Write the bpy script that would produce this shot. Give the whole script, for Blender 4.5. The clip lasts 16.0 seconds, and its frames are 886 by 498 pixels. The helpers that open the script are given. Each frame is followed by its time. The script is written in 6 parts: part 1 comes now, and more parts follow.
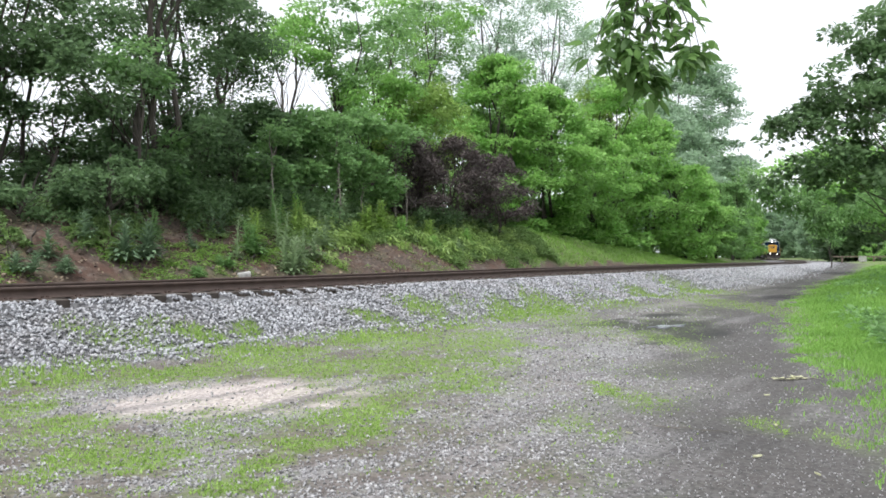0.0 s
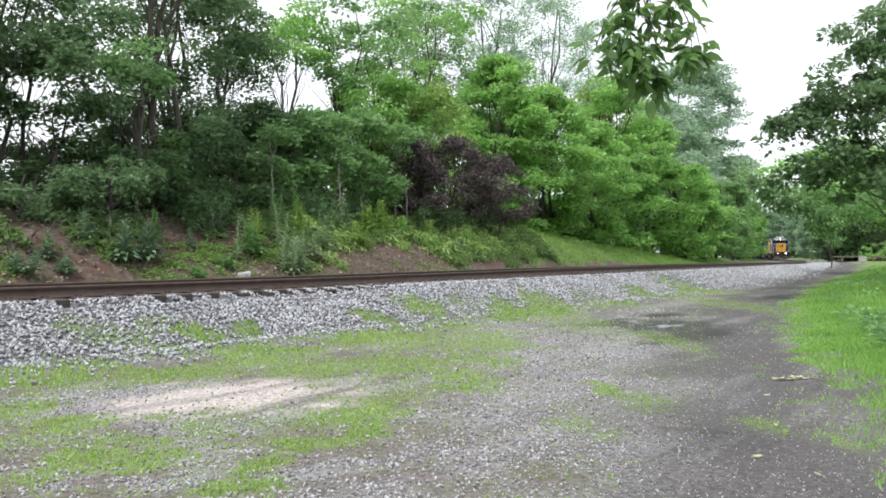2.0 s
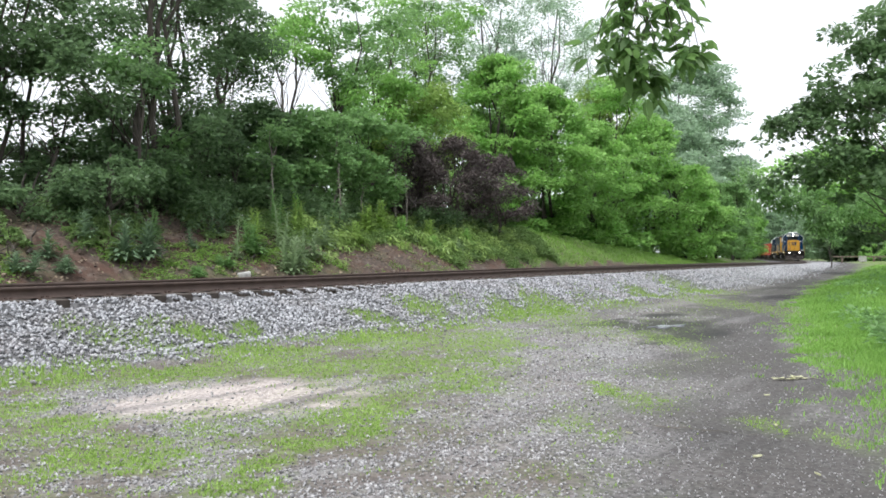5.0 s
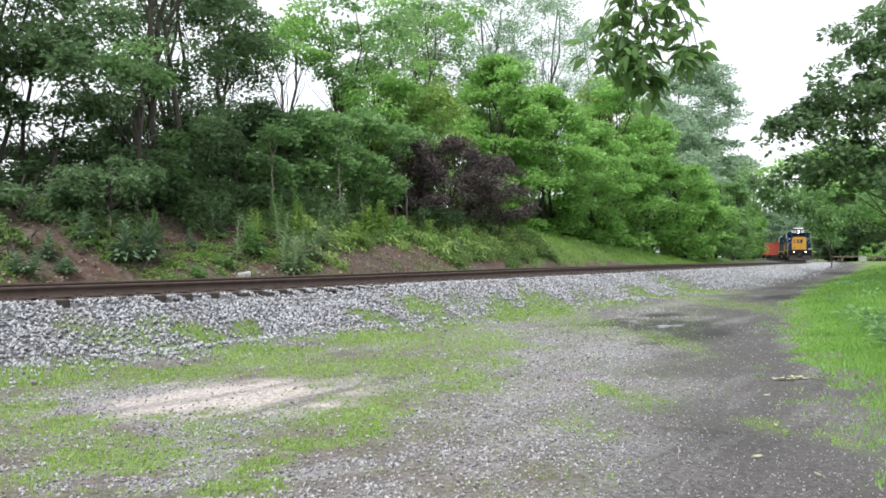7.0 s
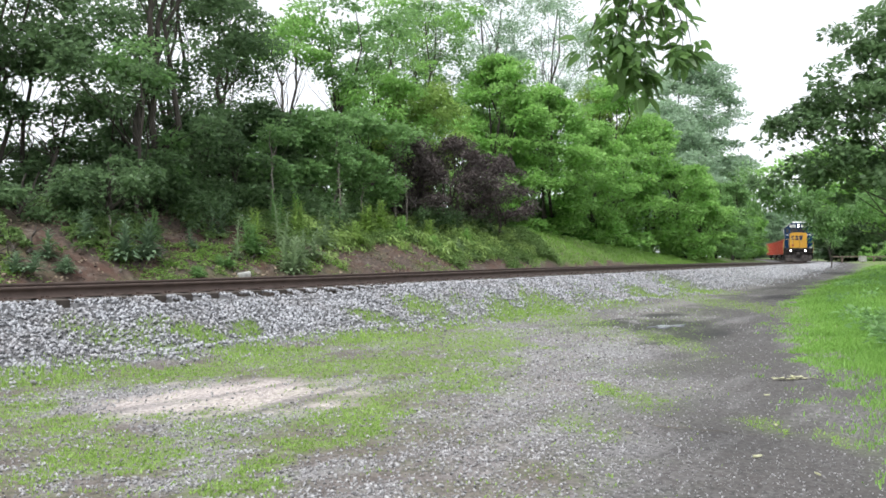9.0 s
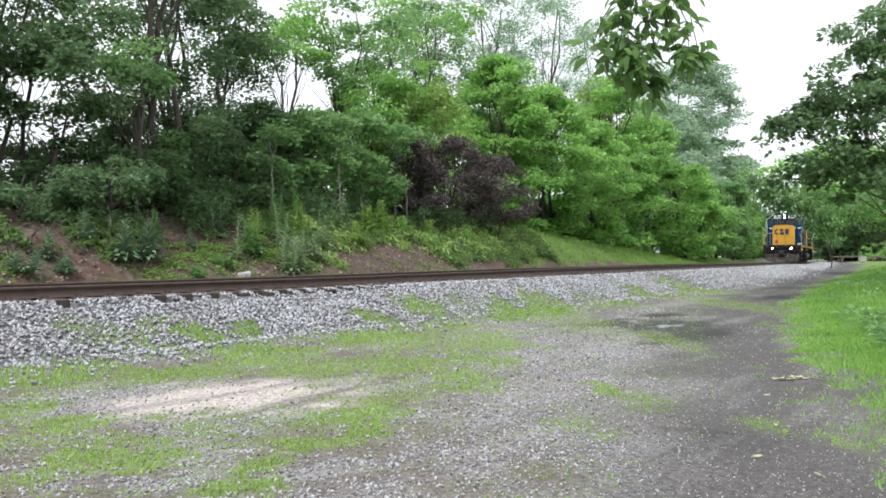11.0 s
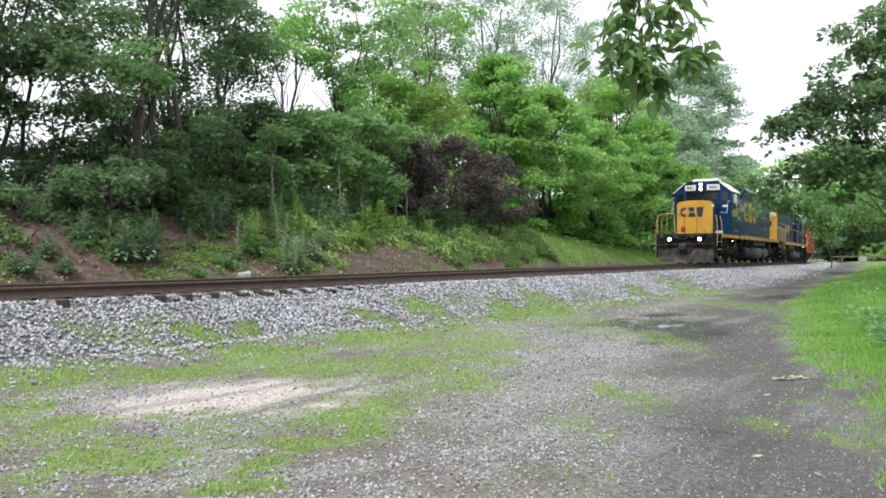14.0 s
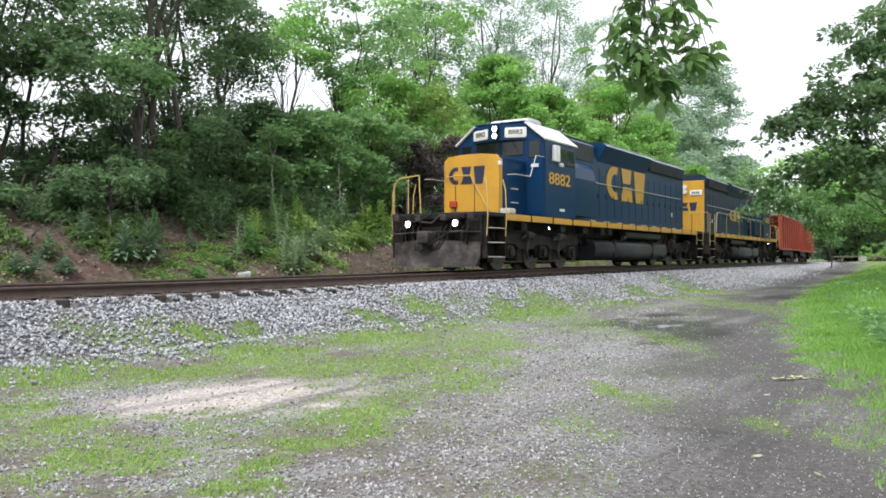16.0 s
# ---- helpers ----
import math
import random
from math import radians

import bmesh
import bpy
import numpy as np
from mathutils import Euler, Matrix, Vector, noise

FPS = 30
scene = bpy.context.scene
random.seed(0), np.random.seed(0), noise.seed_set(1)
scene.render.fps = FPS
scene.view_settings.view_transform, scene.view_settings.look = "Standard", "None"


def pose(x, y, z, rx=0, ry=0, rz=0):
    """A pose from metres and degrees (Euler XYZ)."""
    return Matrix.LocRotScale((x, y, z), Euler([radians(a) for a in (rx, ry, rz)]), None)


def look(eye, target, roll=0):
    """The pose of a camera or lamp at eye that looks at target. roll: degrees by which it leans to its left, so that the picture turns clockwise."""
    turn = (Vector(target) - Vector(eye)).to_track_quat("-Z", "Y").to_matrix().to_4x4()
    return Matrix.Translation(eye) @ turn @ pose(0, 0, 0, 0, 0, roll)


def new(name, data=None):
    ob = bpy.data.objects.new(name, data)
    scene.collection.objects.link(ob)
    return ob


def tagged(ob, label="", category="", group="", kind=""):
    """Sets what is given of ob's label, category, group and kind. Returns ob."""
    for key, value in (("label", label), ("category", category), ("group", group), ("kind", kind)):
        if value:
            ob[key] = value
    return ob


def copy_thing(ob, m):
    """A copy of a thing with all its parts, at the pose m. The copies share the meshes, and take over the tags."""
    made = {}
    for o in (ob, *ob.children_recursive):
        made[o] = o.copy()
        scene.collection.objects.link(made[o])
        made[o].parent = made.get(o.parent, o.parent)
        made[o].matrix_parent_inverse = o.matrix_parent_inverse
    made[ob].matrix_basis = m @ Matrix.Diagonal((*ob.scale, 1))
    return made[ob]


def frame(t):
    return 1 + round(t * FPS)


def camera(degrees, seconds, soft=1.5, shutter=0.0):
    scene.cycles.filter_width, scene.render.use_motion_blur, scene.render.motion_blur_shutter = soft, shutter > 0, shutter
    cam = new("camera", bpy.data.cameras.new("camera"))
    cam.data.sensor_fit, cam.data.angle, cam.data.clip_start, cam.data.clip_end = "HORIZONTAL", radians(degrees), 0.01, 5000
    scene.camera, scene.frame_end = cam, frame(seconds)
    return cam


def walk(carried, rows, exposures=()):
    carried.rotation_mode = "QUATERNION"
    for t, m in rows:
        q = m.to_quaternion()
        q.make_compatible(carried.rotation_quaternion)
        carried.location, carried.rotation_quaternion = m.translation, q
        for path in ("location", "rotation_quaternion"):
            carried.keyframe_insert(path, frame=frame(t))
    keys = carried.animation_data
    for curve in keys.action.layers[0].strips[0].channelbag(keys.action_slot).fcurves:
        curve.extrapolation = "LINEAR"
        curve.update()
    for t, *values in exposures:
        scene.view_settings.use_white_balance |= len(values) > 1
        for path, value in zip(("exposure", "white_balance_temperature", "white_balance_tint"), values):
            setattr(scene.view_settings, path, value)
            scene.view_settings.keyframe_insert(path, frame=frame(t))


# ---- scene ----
cam = camera(57.1, 16.0, soft=1.7)
EYE_Z = 1.25                       # the camera's height over the gravel lane
RAIL_Z = 0.875                     # top of the rails
EYE = (0.0, 0.0, EYE_Z)
AIM = look(EYE, (0, 100, EYE_Z + 0.95))
walk(cam, [(0, AIM), (16, AIM)])

# ---- daylight: bright overcast ----
SUN_EL, SUN_AZ = radians(61), radians(216)
world = bpy.data.worlds.new("overcast_sky")
scene.world = world
world.use_nodes = True
wn, wl = world.node_tree.nodes, world.node_tree.links
wn.clear()
sky = wn.new("ShaderNodeTexSky")
sky.sky_type, sky.sun_disc = "NISHITA", False
sky.sun_elevation, sky.sun_rotation = SUN_EL, SUN_AZ
sky.air_density, sky.dust_density = 1.0, 4.0
grey = wn.new("ShaderNodeHueSaturation")
grey.inputs["Saturation"].default_value = 0.35
cloud = wn.new("ShaderNodeTexNoise")
cloud.inputs["Scale"].default_value = 2.2
cloud.inputs["Detail"].default_value = 5
cloud_ramp = wn.new("ShaderNodeValToRGB")
cloud_ramp.color_ramp.elements[0].color = (9.3, 9.9, 11.0, 1)
cloud_ramp.color_ramp.elements[1].color = (13.3, 13.6, 14.2, 1)
veil = wn.new("ShaderNodeMixRGB")
veil.inputs["Fac"].default_value = 0.75
bg = wn.new("ShaderNodeBackground")
bg.inputs["Strength"].default_value = 0.102
wout = wn.new("ShaderNodeOutputWorld")
wl.new(sky.outputs[0], grey.inputs["Color"])
wl.new(cloud.outputs[0], cloud_ramp.inputs[0])
wl.new(grey.outputs[0], veil.inputs[1])
wl.new(cloud_ramp.outputs[0], veil.inputs[2])
wl.new(veil.outputs[0], bg.inputs["Color"])
wl.new(bg.outputs[0], wout.inputs[0])

sun = new("sun", bpy.data.lights.new("sun", "SUN"))
sun.data.energy, sun.data.angle, sun.data.color = 2.3, radians(16), (1.0, 0.985, 0.97)
_d = Vector((math.sin(SUN_AZ) * math.cos(SUN_EL), math.cos(SUN_AZ) * math.cos(SUN_EL), math.sin(SUN_EL)))
sun.matrix_world = look(_d * 50, (0, 0, 0))
scene.view_settings.exposure = 0.42


# ---- the railway line in plan ----
STEP = 0.25
ARC = np.arange(-60, 340, STEP)


def heading_at(s):
    """Turn of the line from +y towards +x, in radians, at arc length s."""
    s = np.asarray(s, float)
    p = np.clip(s, 0, 150) / 100
    h = 0.5906 - 0.1137 * np.clip(s, -60, 150) / 100 - 0.1478 * p ** 2 + 0.0709 * p ** 3
    return h - 0.0007 * np.clip(s - 150, 0, 60)


_i0 = int(round(60 / STEP))
_tx, _ty = np.cumsum(np.sin(heading_at(ARC))) * STEP, np.cumsum(np.cos(heading_at(ARC))) * STEP
LINE_X, LINE_Y = _tx - _tx[_i0] - 0.243, _ty - _ty[_i0] + 21.676


def line(s, off=0.0):
    """Place on the plan at arc length s, off metres to the lane's side of the centre line."""
    t = heading_at(s)
    return np.interp(s, ARC, LINE_X) + off * np.cos(t), np.interp(s, ARC, LINE_Y) - off * np.sin(t)


def line_coords(x, y):
    """Arc length and offset of places on the plan."""
    x, y = np.atleast_1d(np.asarray(x, float)), np.atleast_1d(np.asarray(y, float))
    k = np.arange(0, len(ARC), 8)
    s = np.empty(len(x))
    for a in range(0, len(x), 20000):
        b = slice(a, a + 20000)
        s[b] = ARC[k[np.argmin((x[b, None] - LINE_X[k]) ** 2 + (y[b, None] - LINE_Y[k]) ** 2, 1)]]
    for _ in range(2):
        t = heading_at(s)
        dx, dy = x - np.interp(s, ARC, LINE_X), y - np.interp(s, ARC, LINE_Y)
        s = np.clip(s + dx * np.sin(t) + dy * np.cos(t), ARC[0], ARC[-1])
    t = heading_at(s)
    dx, dy = x - np.interp(s, ARC, LINE_X), y - np.interp(s, ARC, LINE_Y)
    return s, dx * np.cos(t) - dy * np.sin(t)


# ---- smooth value noise on arrays ----
_rng = np.random.default_rng(7)
LATTICE = _rng.random((256, 256))


def vnoise(x, y, scale, seed=0):
    """Smooth noise between 0 and 1; scale in metres."""
    x, y = np.asarray(x) / scale + 37.7 * seed + 1000, np.asarray(y) / scale + 91.3 * seed + 1000
    xi, yi = np.floor(x).astype(int), np.floor(y).astype(int)
    fx, fy = x - xi, y - yi
    fx, fy = fx * fx * (3 - 2 * fx), fy * fy * (3 - 2 * fy)
    g = lambda a, b: LATTICE[a % 256, b % 256]
    return (g(xi, yi) * (1 - fx) + g(xi + 1, yi) * fx) * (1 - fy) + (g(xi, yi + 1) * (1 - fx) + g(xi + 1, yi + 1) * fx) * fy


def fnoise(x, y, scale, seed=0):
    return (vnoise(x, y, scale, seed) + 0.5 * vnoise(x, y, scale / 2.1, seed + 1) + 0.25 * vnoise(x, y, scale / 4.3, seed + 2)) / 1.75


def ramp(v, a, b):
    t = np.clip((v - a) / (b - a), 0, 1)
    return t * t * (3 - 2 * t)


def lane_level(s):
    """The lane climbs gently towards the far bend."""
    return 0.47 * ramp(s, 12, 85)


def bank_height(s):
    return 2.45 - 1.1 * ramp(s, 14, 45) - 0.5 * ramp(s, 45, 90)


def lane_edge(s):
    """Offset of the lane's grassy edge."""
    return np.interp(s, (-30, -13, -10.5, -8, -2.5, 2, 9.5, 25, 70), (14.2, 11.85, 11.25, 10.5, 9.1, 8.1, 7.0, 5.8, 5.8))


TIE_GAP = 0.53


def hollows(s):
    """Gaps in the ballast at the bare tie ends, 0 to 1."""
    d = np.abs((s + 34) / TIE_GAP - np.round((s + 34) / TIE_GAP)) * TIE_GAP
    k = np.round((s + 34) / TIE_GAP)
    bare = ramp(vnoise(k, 0 * k, 1.7, 61), 0.34, 0.46) * (1 - ramp(s, -7.0, -6.0)) + ramp(vnoise(k, 0 * k, 1.3, 62), 0.60, 0.68) * ramp(s, -7.0, -6.0) * (1 - ramp(s, 14, 18))
    return (1 - ramp(d, 0.13, 0.19)) * bare


def rail_drop(s):
    """The line dips slightly past the yard and falls gently towards the bend."""
    s = np.asarray(s, float)
    return 0.06 * (1 - ramp(s, -9, 9)) + 0.2 * ramp(s, 25, 90)


def ground_z(x, y, so=None):
    x, y = np.atleast_1d(np.asarray(x, float)), np.atleast_1d(np.asarray(y, float))
    s, off = line_coords(x, y) if so is None else so
    lane = lane_level(s)
    near = lane + (0.62 - lane) * (1 - np.clip((off - 1.6 + 0.16 * (1 - ramp(s, -7.5, -4))) / 1.75, 0, 1)) - 0.07 * (1 - ramp(off, 1.0, 1.25)) * (1 - ramp(s, -9, -3)) - 0.11 * hollows(s) * (1 - ramp(off, 1.45, 1.75))
    near = near - (0.55 + 0.45 * ramp(s, 25, 60)) * rail_drop(s) * (1 - ramp(off, 1.6, 3.35)) + 0.05 * (fnoise(x, y, 1.3, 3) - 0.5) * ramp(off, 2.6, 4) + 0.16 * ramp(off - lane_edge(s), 0, 2.5)
    far = 0.55 - rail_drop(s) * (1 - ramp(-off, 2.8, 5)) + 0.07 * ramp(-off, 1.0, 1.3) - 0.26 * ramp(-off, 1.6, 2.5)
    hb = bank_height(s)
    bump = 0.35 * (fnoise(s, off * 1.4, 2.0, 5) - 0.5) + 0.10 * (vnoise(s, off, 0.35, 6) - 0.5)
    k = np.clip((-off - 3.0 - 0.7 * (fnoise(s, off * 0, 3.0, 9) - 0.5)) / 3.3, 0, 1)
    far = far + (hb - 0.4 + bump) * k ** 0.85 + 0.05 * np.clip(-off - 6, 0, 40)
    return np.where(off > 0, near, far)


# ---- materials ----
def mat(name):
    m = bpy.data.materials.new(name)
    m.use_nodes = True
    nt = m.node_tree
    return m, nt.nodes, nt.links, nt.nodes["Principled BSDF"]


def mixed(nodes, links, fac, a, b, mode="MIX"):
    n = nodes.new("ShaderNodeMixRGB")
    n.blend_type = mode
    for slot, v in ((0, fac), (1, a), (2, b)):
        if isinstance(v, (int, float)):
            n.inputs[slot].default_value = v if slot == 0 else (v, v, v, 1)
        elif isinstance(v, tuple):
            n.inputs[slot].default_value = (*v, 1) if len(v) == 3 else v
        else:
            links.new(v, n.inputs[slot])
    return n.outputs[0]


def tex_noise(nodes, links, scale, detail=4, coord=None, kind="Object"):
    n = nodes.new("ShaderNodeTexNoise")
    n.inputs["Scale"].default_value, n.inputs["Detail"].default_value = scale, detail
    if coord is None:
        coord = nodes.new("ShaderNodeTexCoord").outputs[kind]
    links.new(coord, n.inputs["Vector"])
    return n.outputs[0]


def stepped(nodes, links, v, a, b):
    n = nodes.new("ShaderNodeMapRange")
    n.inputs["From Min"].default_value, n.inputs["From Max"].default_value = a, b
    links.new(v, n.inputs["Value"])
    return n.outputs[0]


def bumped(nodes, links, bsdf, height, strength, dist=0.01):
    n = nodes.new("ShaderNodeBump")
    n.inputs["Strength"].default_value, n.inputs["Distance"].default_value = strength, dist
    links.new(height, n.inputs["Height"])
    links.new(n.outputs[0], bsdf.inputs["Normal"])


def worn(name, col, dirt, rough=0.55, metal=0.0, scale=2.0, amount=0.5, grain=40.0, bump=0.15, gloss=0.5):
    """A painted, metal or timber surface: base colour, dirt patches at one scale and grain at another."""
    m, n, l, b = mat(name)
    patch = stepped(n, l, tex_noise(n, l, scale, 6), 0.42, 0.72)
    fine = tex_noise(n, l, grain, 3)
    c = mixed(n, l, patch, col, dirt)
    c = mixed(n, l, amount, col, c)
    dark = tuple(v * 0.72 for v in col)
    c = mixed(n, l, stepped(n, l, fine, 0.5, 0.9), c, dark)
    l.new(c, b.inputs["Base Color"])
    b.inputs["Roughness"].default_value, b.inputs["Metallic"].default_value = rough, metal
    b.inputs["Specular IOR Level"].default_value = gloss
    if bump:
        bumped(n, l, b, fine, bump, 0.004)
    return m


def leafy(name, dark, light, through_light=0.35, rough=0.5, sheen=0.38):
    """Leaves: each leaf varies, and tufts vary together; light passes through."""
    m, n, l, b = mat(name)
    geo = n.new("ShaderNodeNewGeometry")
    tuft = stepped(n, l, tex_noise(n, l, 0.55, 3, kind="Object"), 0.3, 0.7)
    c1 = mixed(n, l, geo.outputs["Random Per Island"], dark, tuple(v * 1.25 for v in light))
    c = mixed(n, l, 0.5, c1, mixed(n, l, tuft, dark, light))
    l.new(c, b.inputs["Base Color"])
    b.inputs["Roughness"].default_value = rough
    b.inputs["Specular IOR Level"].default_value = sheen
    tr = n.new("ShaderNodeBsdfTranslucent")
    bright = mixed(n, l, 0.5, c, tuple(min(1, v * 1.5) for v in light))
    l.new(bright, tr.inputs["Color"])
    mx = n.new("ShaderNodeMixShader")
    mx.inputs[0].default_value = through_light
    l.new(b.outputs[0], mx.inputs[1])
    l.new(tr.outputs[0], mx.inputs[2])
    l.new(mx.outputs[0], n["Material Output"].inputs[0])
    return m


def plain(name, col, rough=0.5, metal=0.0):
    m, n, l, b = mat(name)
    fine = tex_noise(n, l, 30, 4)
    l.new(mixed(n, l, stepped(n, l, fine, 0.35, 0.75), col, tuple(v * 0.8 for v in col)), b.inputs["Base Color"])
    b.inputs["Roughness"].default_value, b.inputs["Metallic"].default_value = rough, metal
    return m


def glowing(name, col, strength):
    m, n, l, b = mat(name)
    b.inputs["Base Color"].default_value = (*col, 1)
    b.inputs["Emission Color"].default_value = (*col, 1)
    b.inputs["Emission Strength"].default_value = strength
    return m


LEAF_DARK = leafy("leaf_dark", (0.026, 0.052, 0.028), (0.165, 0.270, 0.120), 0.45, 0.5, 0.28)
LEAF_MID = leafy("leaf_mid", (0.046, 0.112, 0.038), (0.245, 0.420, 0.155), 0.42, 0.45)
LEAF_BRIGHT = leafy("leaf_bright", (0.068, 0.165, 0.040), (0.330, 0.575, 0.158), 0.40, 0.45)
LEAF_OLIVE = leafy("leaf_olive", (0.085, 0.150, 0.036), (0.310, 0.465, 0.120), 0.44)
LEAF_VINE = leafy("leaf_vine", (0.090, 0.160, 0.040), (0.370, 0.510, 0.160), 0.40)
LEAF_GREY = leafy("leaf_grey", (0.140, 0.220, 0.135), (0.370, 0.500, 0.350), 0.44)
LEAF_PURPLE = leafy("leaf_purple", (0.046, 0.039, 0.040), (0.175, 0.145, 0.138), 0.15, 0.85)
LEAF_WEED = leafy("leaf_weed", (0.044, 0.088, 0.030), (0.200, 0.315, 0.100), 0.38)
# paler and greyer leaves: distance haze mixed into the colour
LEAF_HAZE = leafy("leaf_haze", (0.12, 0.20, 0.12), (0.27, 0.39, 0.24), 0.45)
GRASS = leafy("grass_blade", (0.125, 0.215, 0.045), (0.320, 0.470, 0.120), 0.35)
GRASS_LUSH = leafy("grass_lush", (0.100, 0.220, 0.036), (0.275, 0.475, 0.115), 0.35)
GRASS_BANK = leafy("grass_bank", (0.070, 0.145, 0.026), (0.245, 0.415, 0.090), 0.33)
BARK = worn("bark", (0.075, 0.064, 0.054), (0.036, 0.032, 0.028), 0.9, 0, 3, 0.7, 25, 0.6)
BARK_PALE = worn("bark_pale", (0.22, 0.20, 0.17), (0.10, 0.09, 0.08), 0.9, 0, 3, 0.7, 25, 0.5)


# ---- mesh helpers ----
def quick_mesh(name, verts, faces_flat, per_face, material, smooth=False):
    """A mesh from arrays: verts (n, 3), faces_flat of per_face vertices each."""
    me = bpy.data.meshes.new(name)
    verts = np.asarray(verts, np.float32)
    faces_flat = np.asarray(faces_flat, np.int32).ravel()
    nf = len(faces_flat) // per_face
    me.vertices.add(len(verts))
    me.vertices.foreach_set("co", verts.ravel())
    me.loops.add(len(faces_flat))
    me.loops.foreach_set("vertex_index", faces_flat)
    me.polygons.add(nf)
    me.polygons.foreach_set("loop_start", np.arange(0, nf * per_face, per_face, dtype=np.int32))
    if smooth:
        me.polygons.foreach_set("use_smooth", np.ones(nf, bool))
    me.materials.append(material)
    me.update(calc_edges=True)
    return me


def part(name, bm, material, parent, label=""):
    """Links a bmesh as one mesh object under a thing or a part."""
    me = bpy.data.meshes.new(name)
    bm.to_mesh(me)
    bm.free()
    me.materials.append(material)
    ob = new(name, me)
    ob.parent = parent
    if label:
        tagged(ob, label)
    return ob


def box(bm, x0, x1, y0, y1, z0, z1, bevel=0.0):
    m = Matrix.Translation(((x0 + x1) / 2, (y0 + y1) / 2, (z0 + z1) / 2)) @ Matrix.Diagonal((abs(x1 - x0), abs(y1 - y0), abs(z1 - z0), 1))
    vs = bmesh.ops.create_cube(bm, size=1, matrix=m)["verts"]
    if bevel:
        es = list({e for v in vs for e in v.link_edges})
        bmesh.ops.bevel(bm, geom=es, offset=bevel, segments=2, affect="EDGES", profile=0.5)
    return bm


def rod(bm, a, b, r, n=8, r2=None):
    a, b = Vector(a), Vector(b)
    d = b - a
    m = Matrix.Translation((a + b) / 2) @ d.to_track_quat("Z", "Y").to_matrix().to_4x4()
    bmesh.ops.create_cone(bm, cap_ends=True, segments=n, radius1=r, radius2=r if r2 is None else r2, depth=d.length, matrix=m)
    return bm


def bar(bm, pts, r, n=6):
    """A bent round bar through pts."""
    for a, b in zip(pts, pts[1:]):
        rod(bm, a, b, r, n)
    for p in pts[1:-1]:
        bmesh.ops.create_icosphere(bm, subdivisions=1, radius=r * 1.02, matrix=Matrix.Translation(p))
    return bm


def prism(bm, profile, lo, hi, axis="x"):
    """An outline pushed along an axis. Outline coordinates are the other two axes in order."""
    def at(u, v, w):
        return {"x": (w, u, v), "y": (u, w, v), "z": (u, v, w)}[axis]
    a = [bm.verts.new(at(u, v, lo)) for u, v in profile]
    b = [bm.verts.new(at(u, v, hi)) for u, v in profile]
    n = len(profile)
    bm.faces.new(a)
    bm.faces.new(list(reversed(b)))
    for i in range(n):
        bm.faces.new((a[(i + 1) % n], a[i], b[i], b[(i + 1) % n]))
    bmesh.ops.recalc_face_normals(bm, faces=bm.faces)
    return bm


# ---- the ground: one sheet to the horizon ----
def stretched(lo, hi, fine, grow):
    """Grid lines that are fine near 0 and widen away from it."""
    out = [0.0]
    while out[-1] < hi:
        out.append(out[-1] + fine + grow * max(0, out[-1] - 6))
    neg = [0.0]
    while neg[-1] > lo:
        neg.append(neg[-1] - fine - grow * max(0, -neg[-1] - 6))
    return np.array(neg[:0:-1] + out)


# grass on the gravel: centre x, y, half width in x, half depth in y
LUSH_PATCHES = ((-3.52, 11.84, 0.29, 0.28), (-3.0, 12.5, 0.23, 0.42), (-1.32, 15.01, 0.41, 0.27), (-0.39, 16.5, 0.56, 0.56), (1.45, 17.7, 0.45, 1.86), (2.49, 19.23, 0.69, 2.23),
                (-2.16, 10.38, 0.61, 0.88), (-0.91, 12.17, 0.96, 0.93), (-1.35, 8.96, 0.46, 0.68), (-0.56, 9.68, 0.67, 0.94), (0.61, 11.8, 0.61, 1.46), (0.42, 9.99, 0.38, 0.73),
                (-2.93, 8.88, 0.5, 0.56), (-3.48, 6.74, 0.16, 0.48), (-2.77, 6.23, 0.26, 0.27), (-0.68, 6.54, 0.35, 0.56), (-0.57, 5.81, 0.16, 0.47), (-0.93, 5.49, 0.23, 0.23),
                (0.23, 8.26, 0.26, 0.66), (-2.02, 5.08, 0.31, 0.26), (-1.05, 4.38, 0.19, 0.18), (-1.13, 4.95, 0.12, 0.21), (9.01, 29.73, 1.24, 2.21), (6.27, 25.78, 0.7, 1.14),
                (1.53, 7.62, 0.09, 0.44))
# thinner growth
THIN_PATCHES = ((0.44, 17.7, 0.38, 0.74), (-0.43, 7.34, 0.31, 0.34), (-2.33, 5.54, 0.25, 0.22), (-2.82, 5.59, 0.21, 0.35), (-4.32, 10.88, 0.66, 0.38), (-4.16, 8.85, 0.64, 0.75),
                (-3.45, 7.93, 0.41, 0.37), (4.34, 21.83, 0.94, 1.91), (7.61, 22.75, 0.76, 5.03), (3.36, 12.05, 0.24, 1.59), (1.75, 7.22, 0.18, 0.46), (1.16, 5.7, 0.07, 0.1),
                (2.55, 15.01, 0.58, 2.05), (-2.12, 7.11, 0.12, 0.15), (-1.56, 6.85, 0.22, 0.15), (-1.13, 6.39, 0.13, 0.13), (2.39, 6.08, 0.09, 0.22), (-4.13, 11.61, 0.18, 0.35),
                (0.95, 6.11, 0.12, 0.21), (2.72, 5.58, 0.03, 0.32))


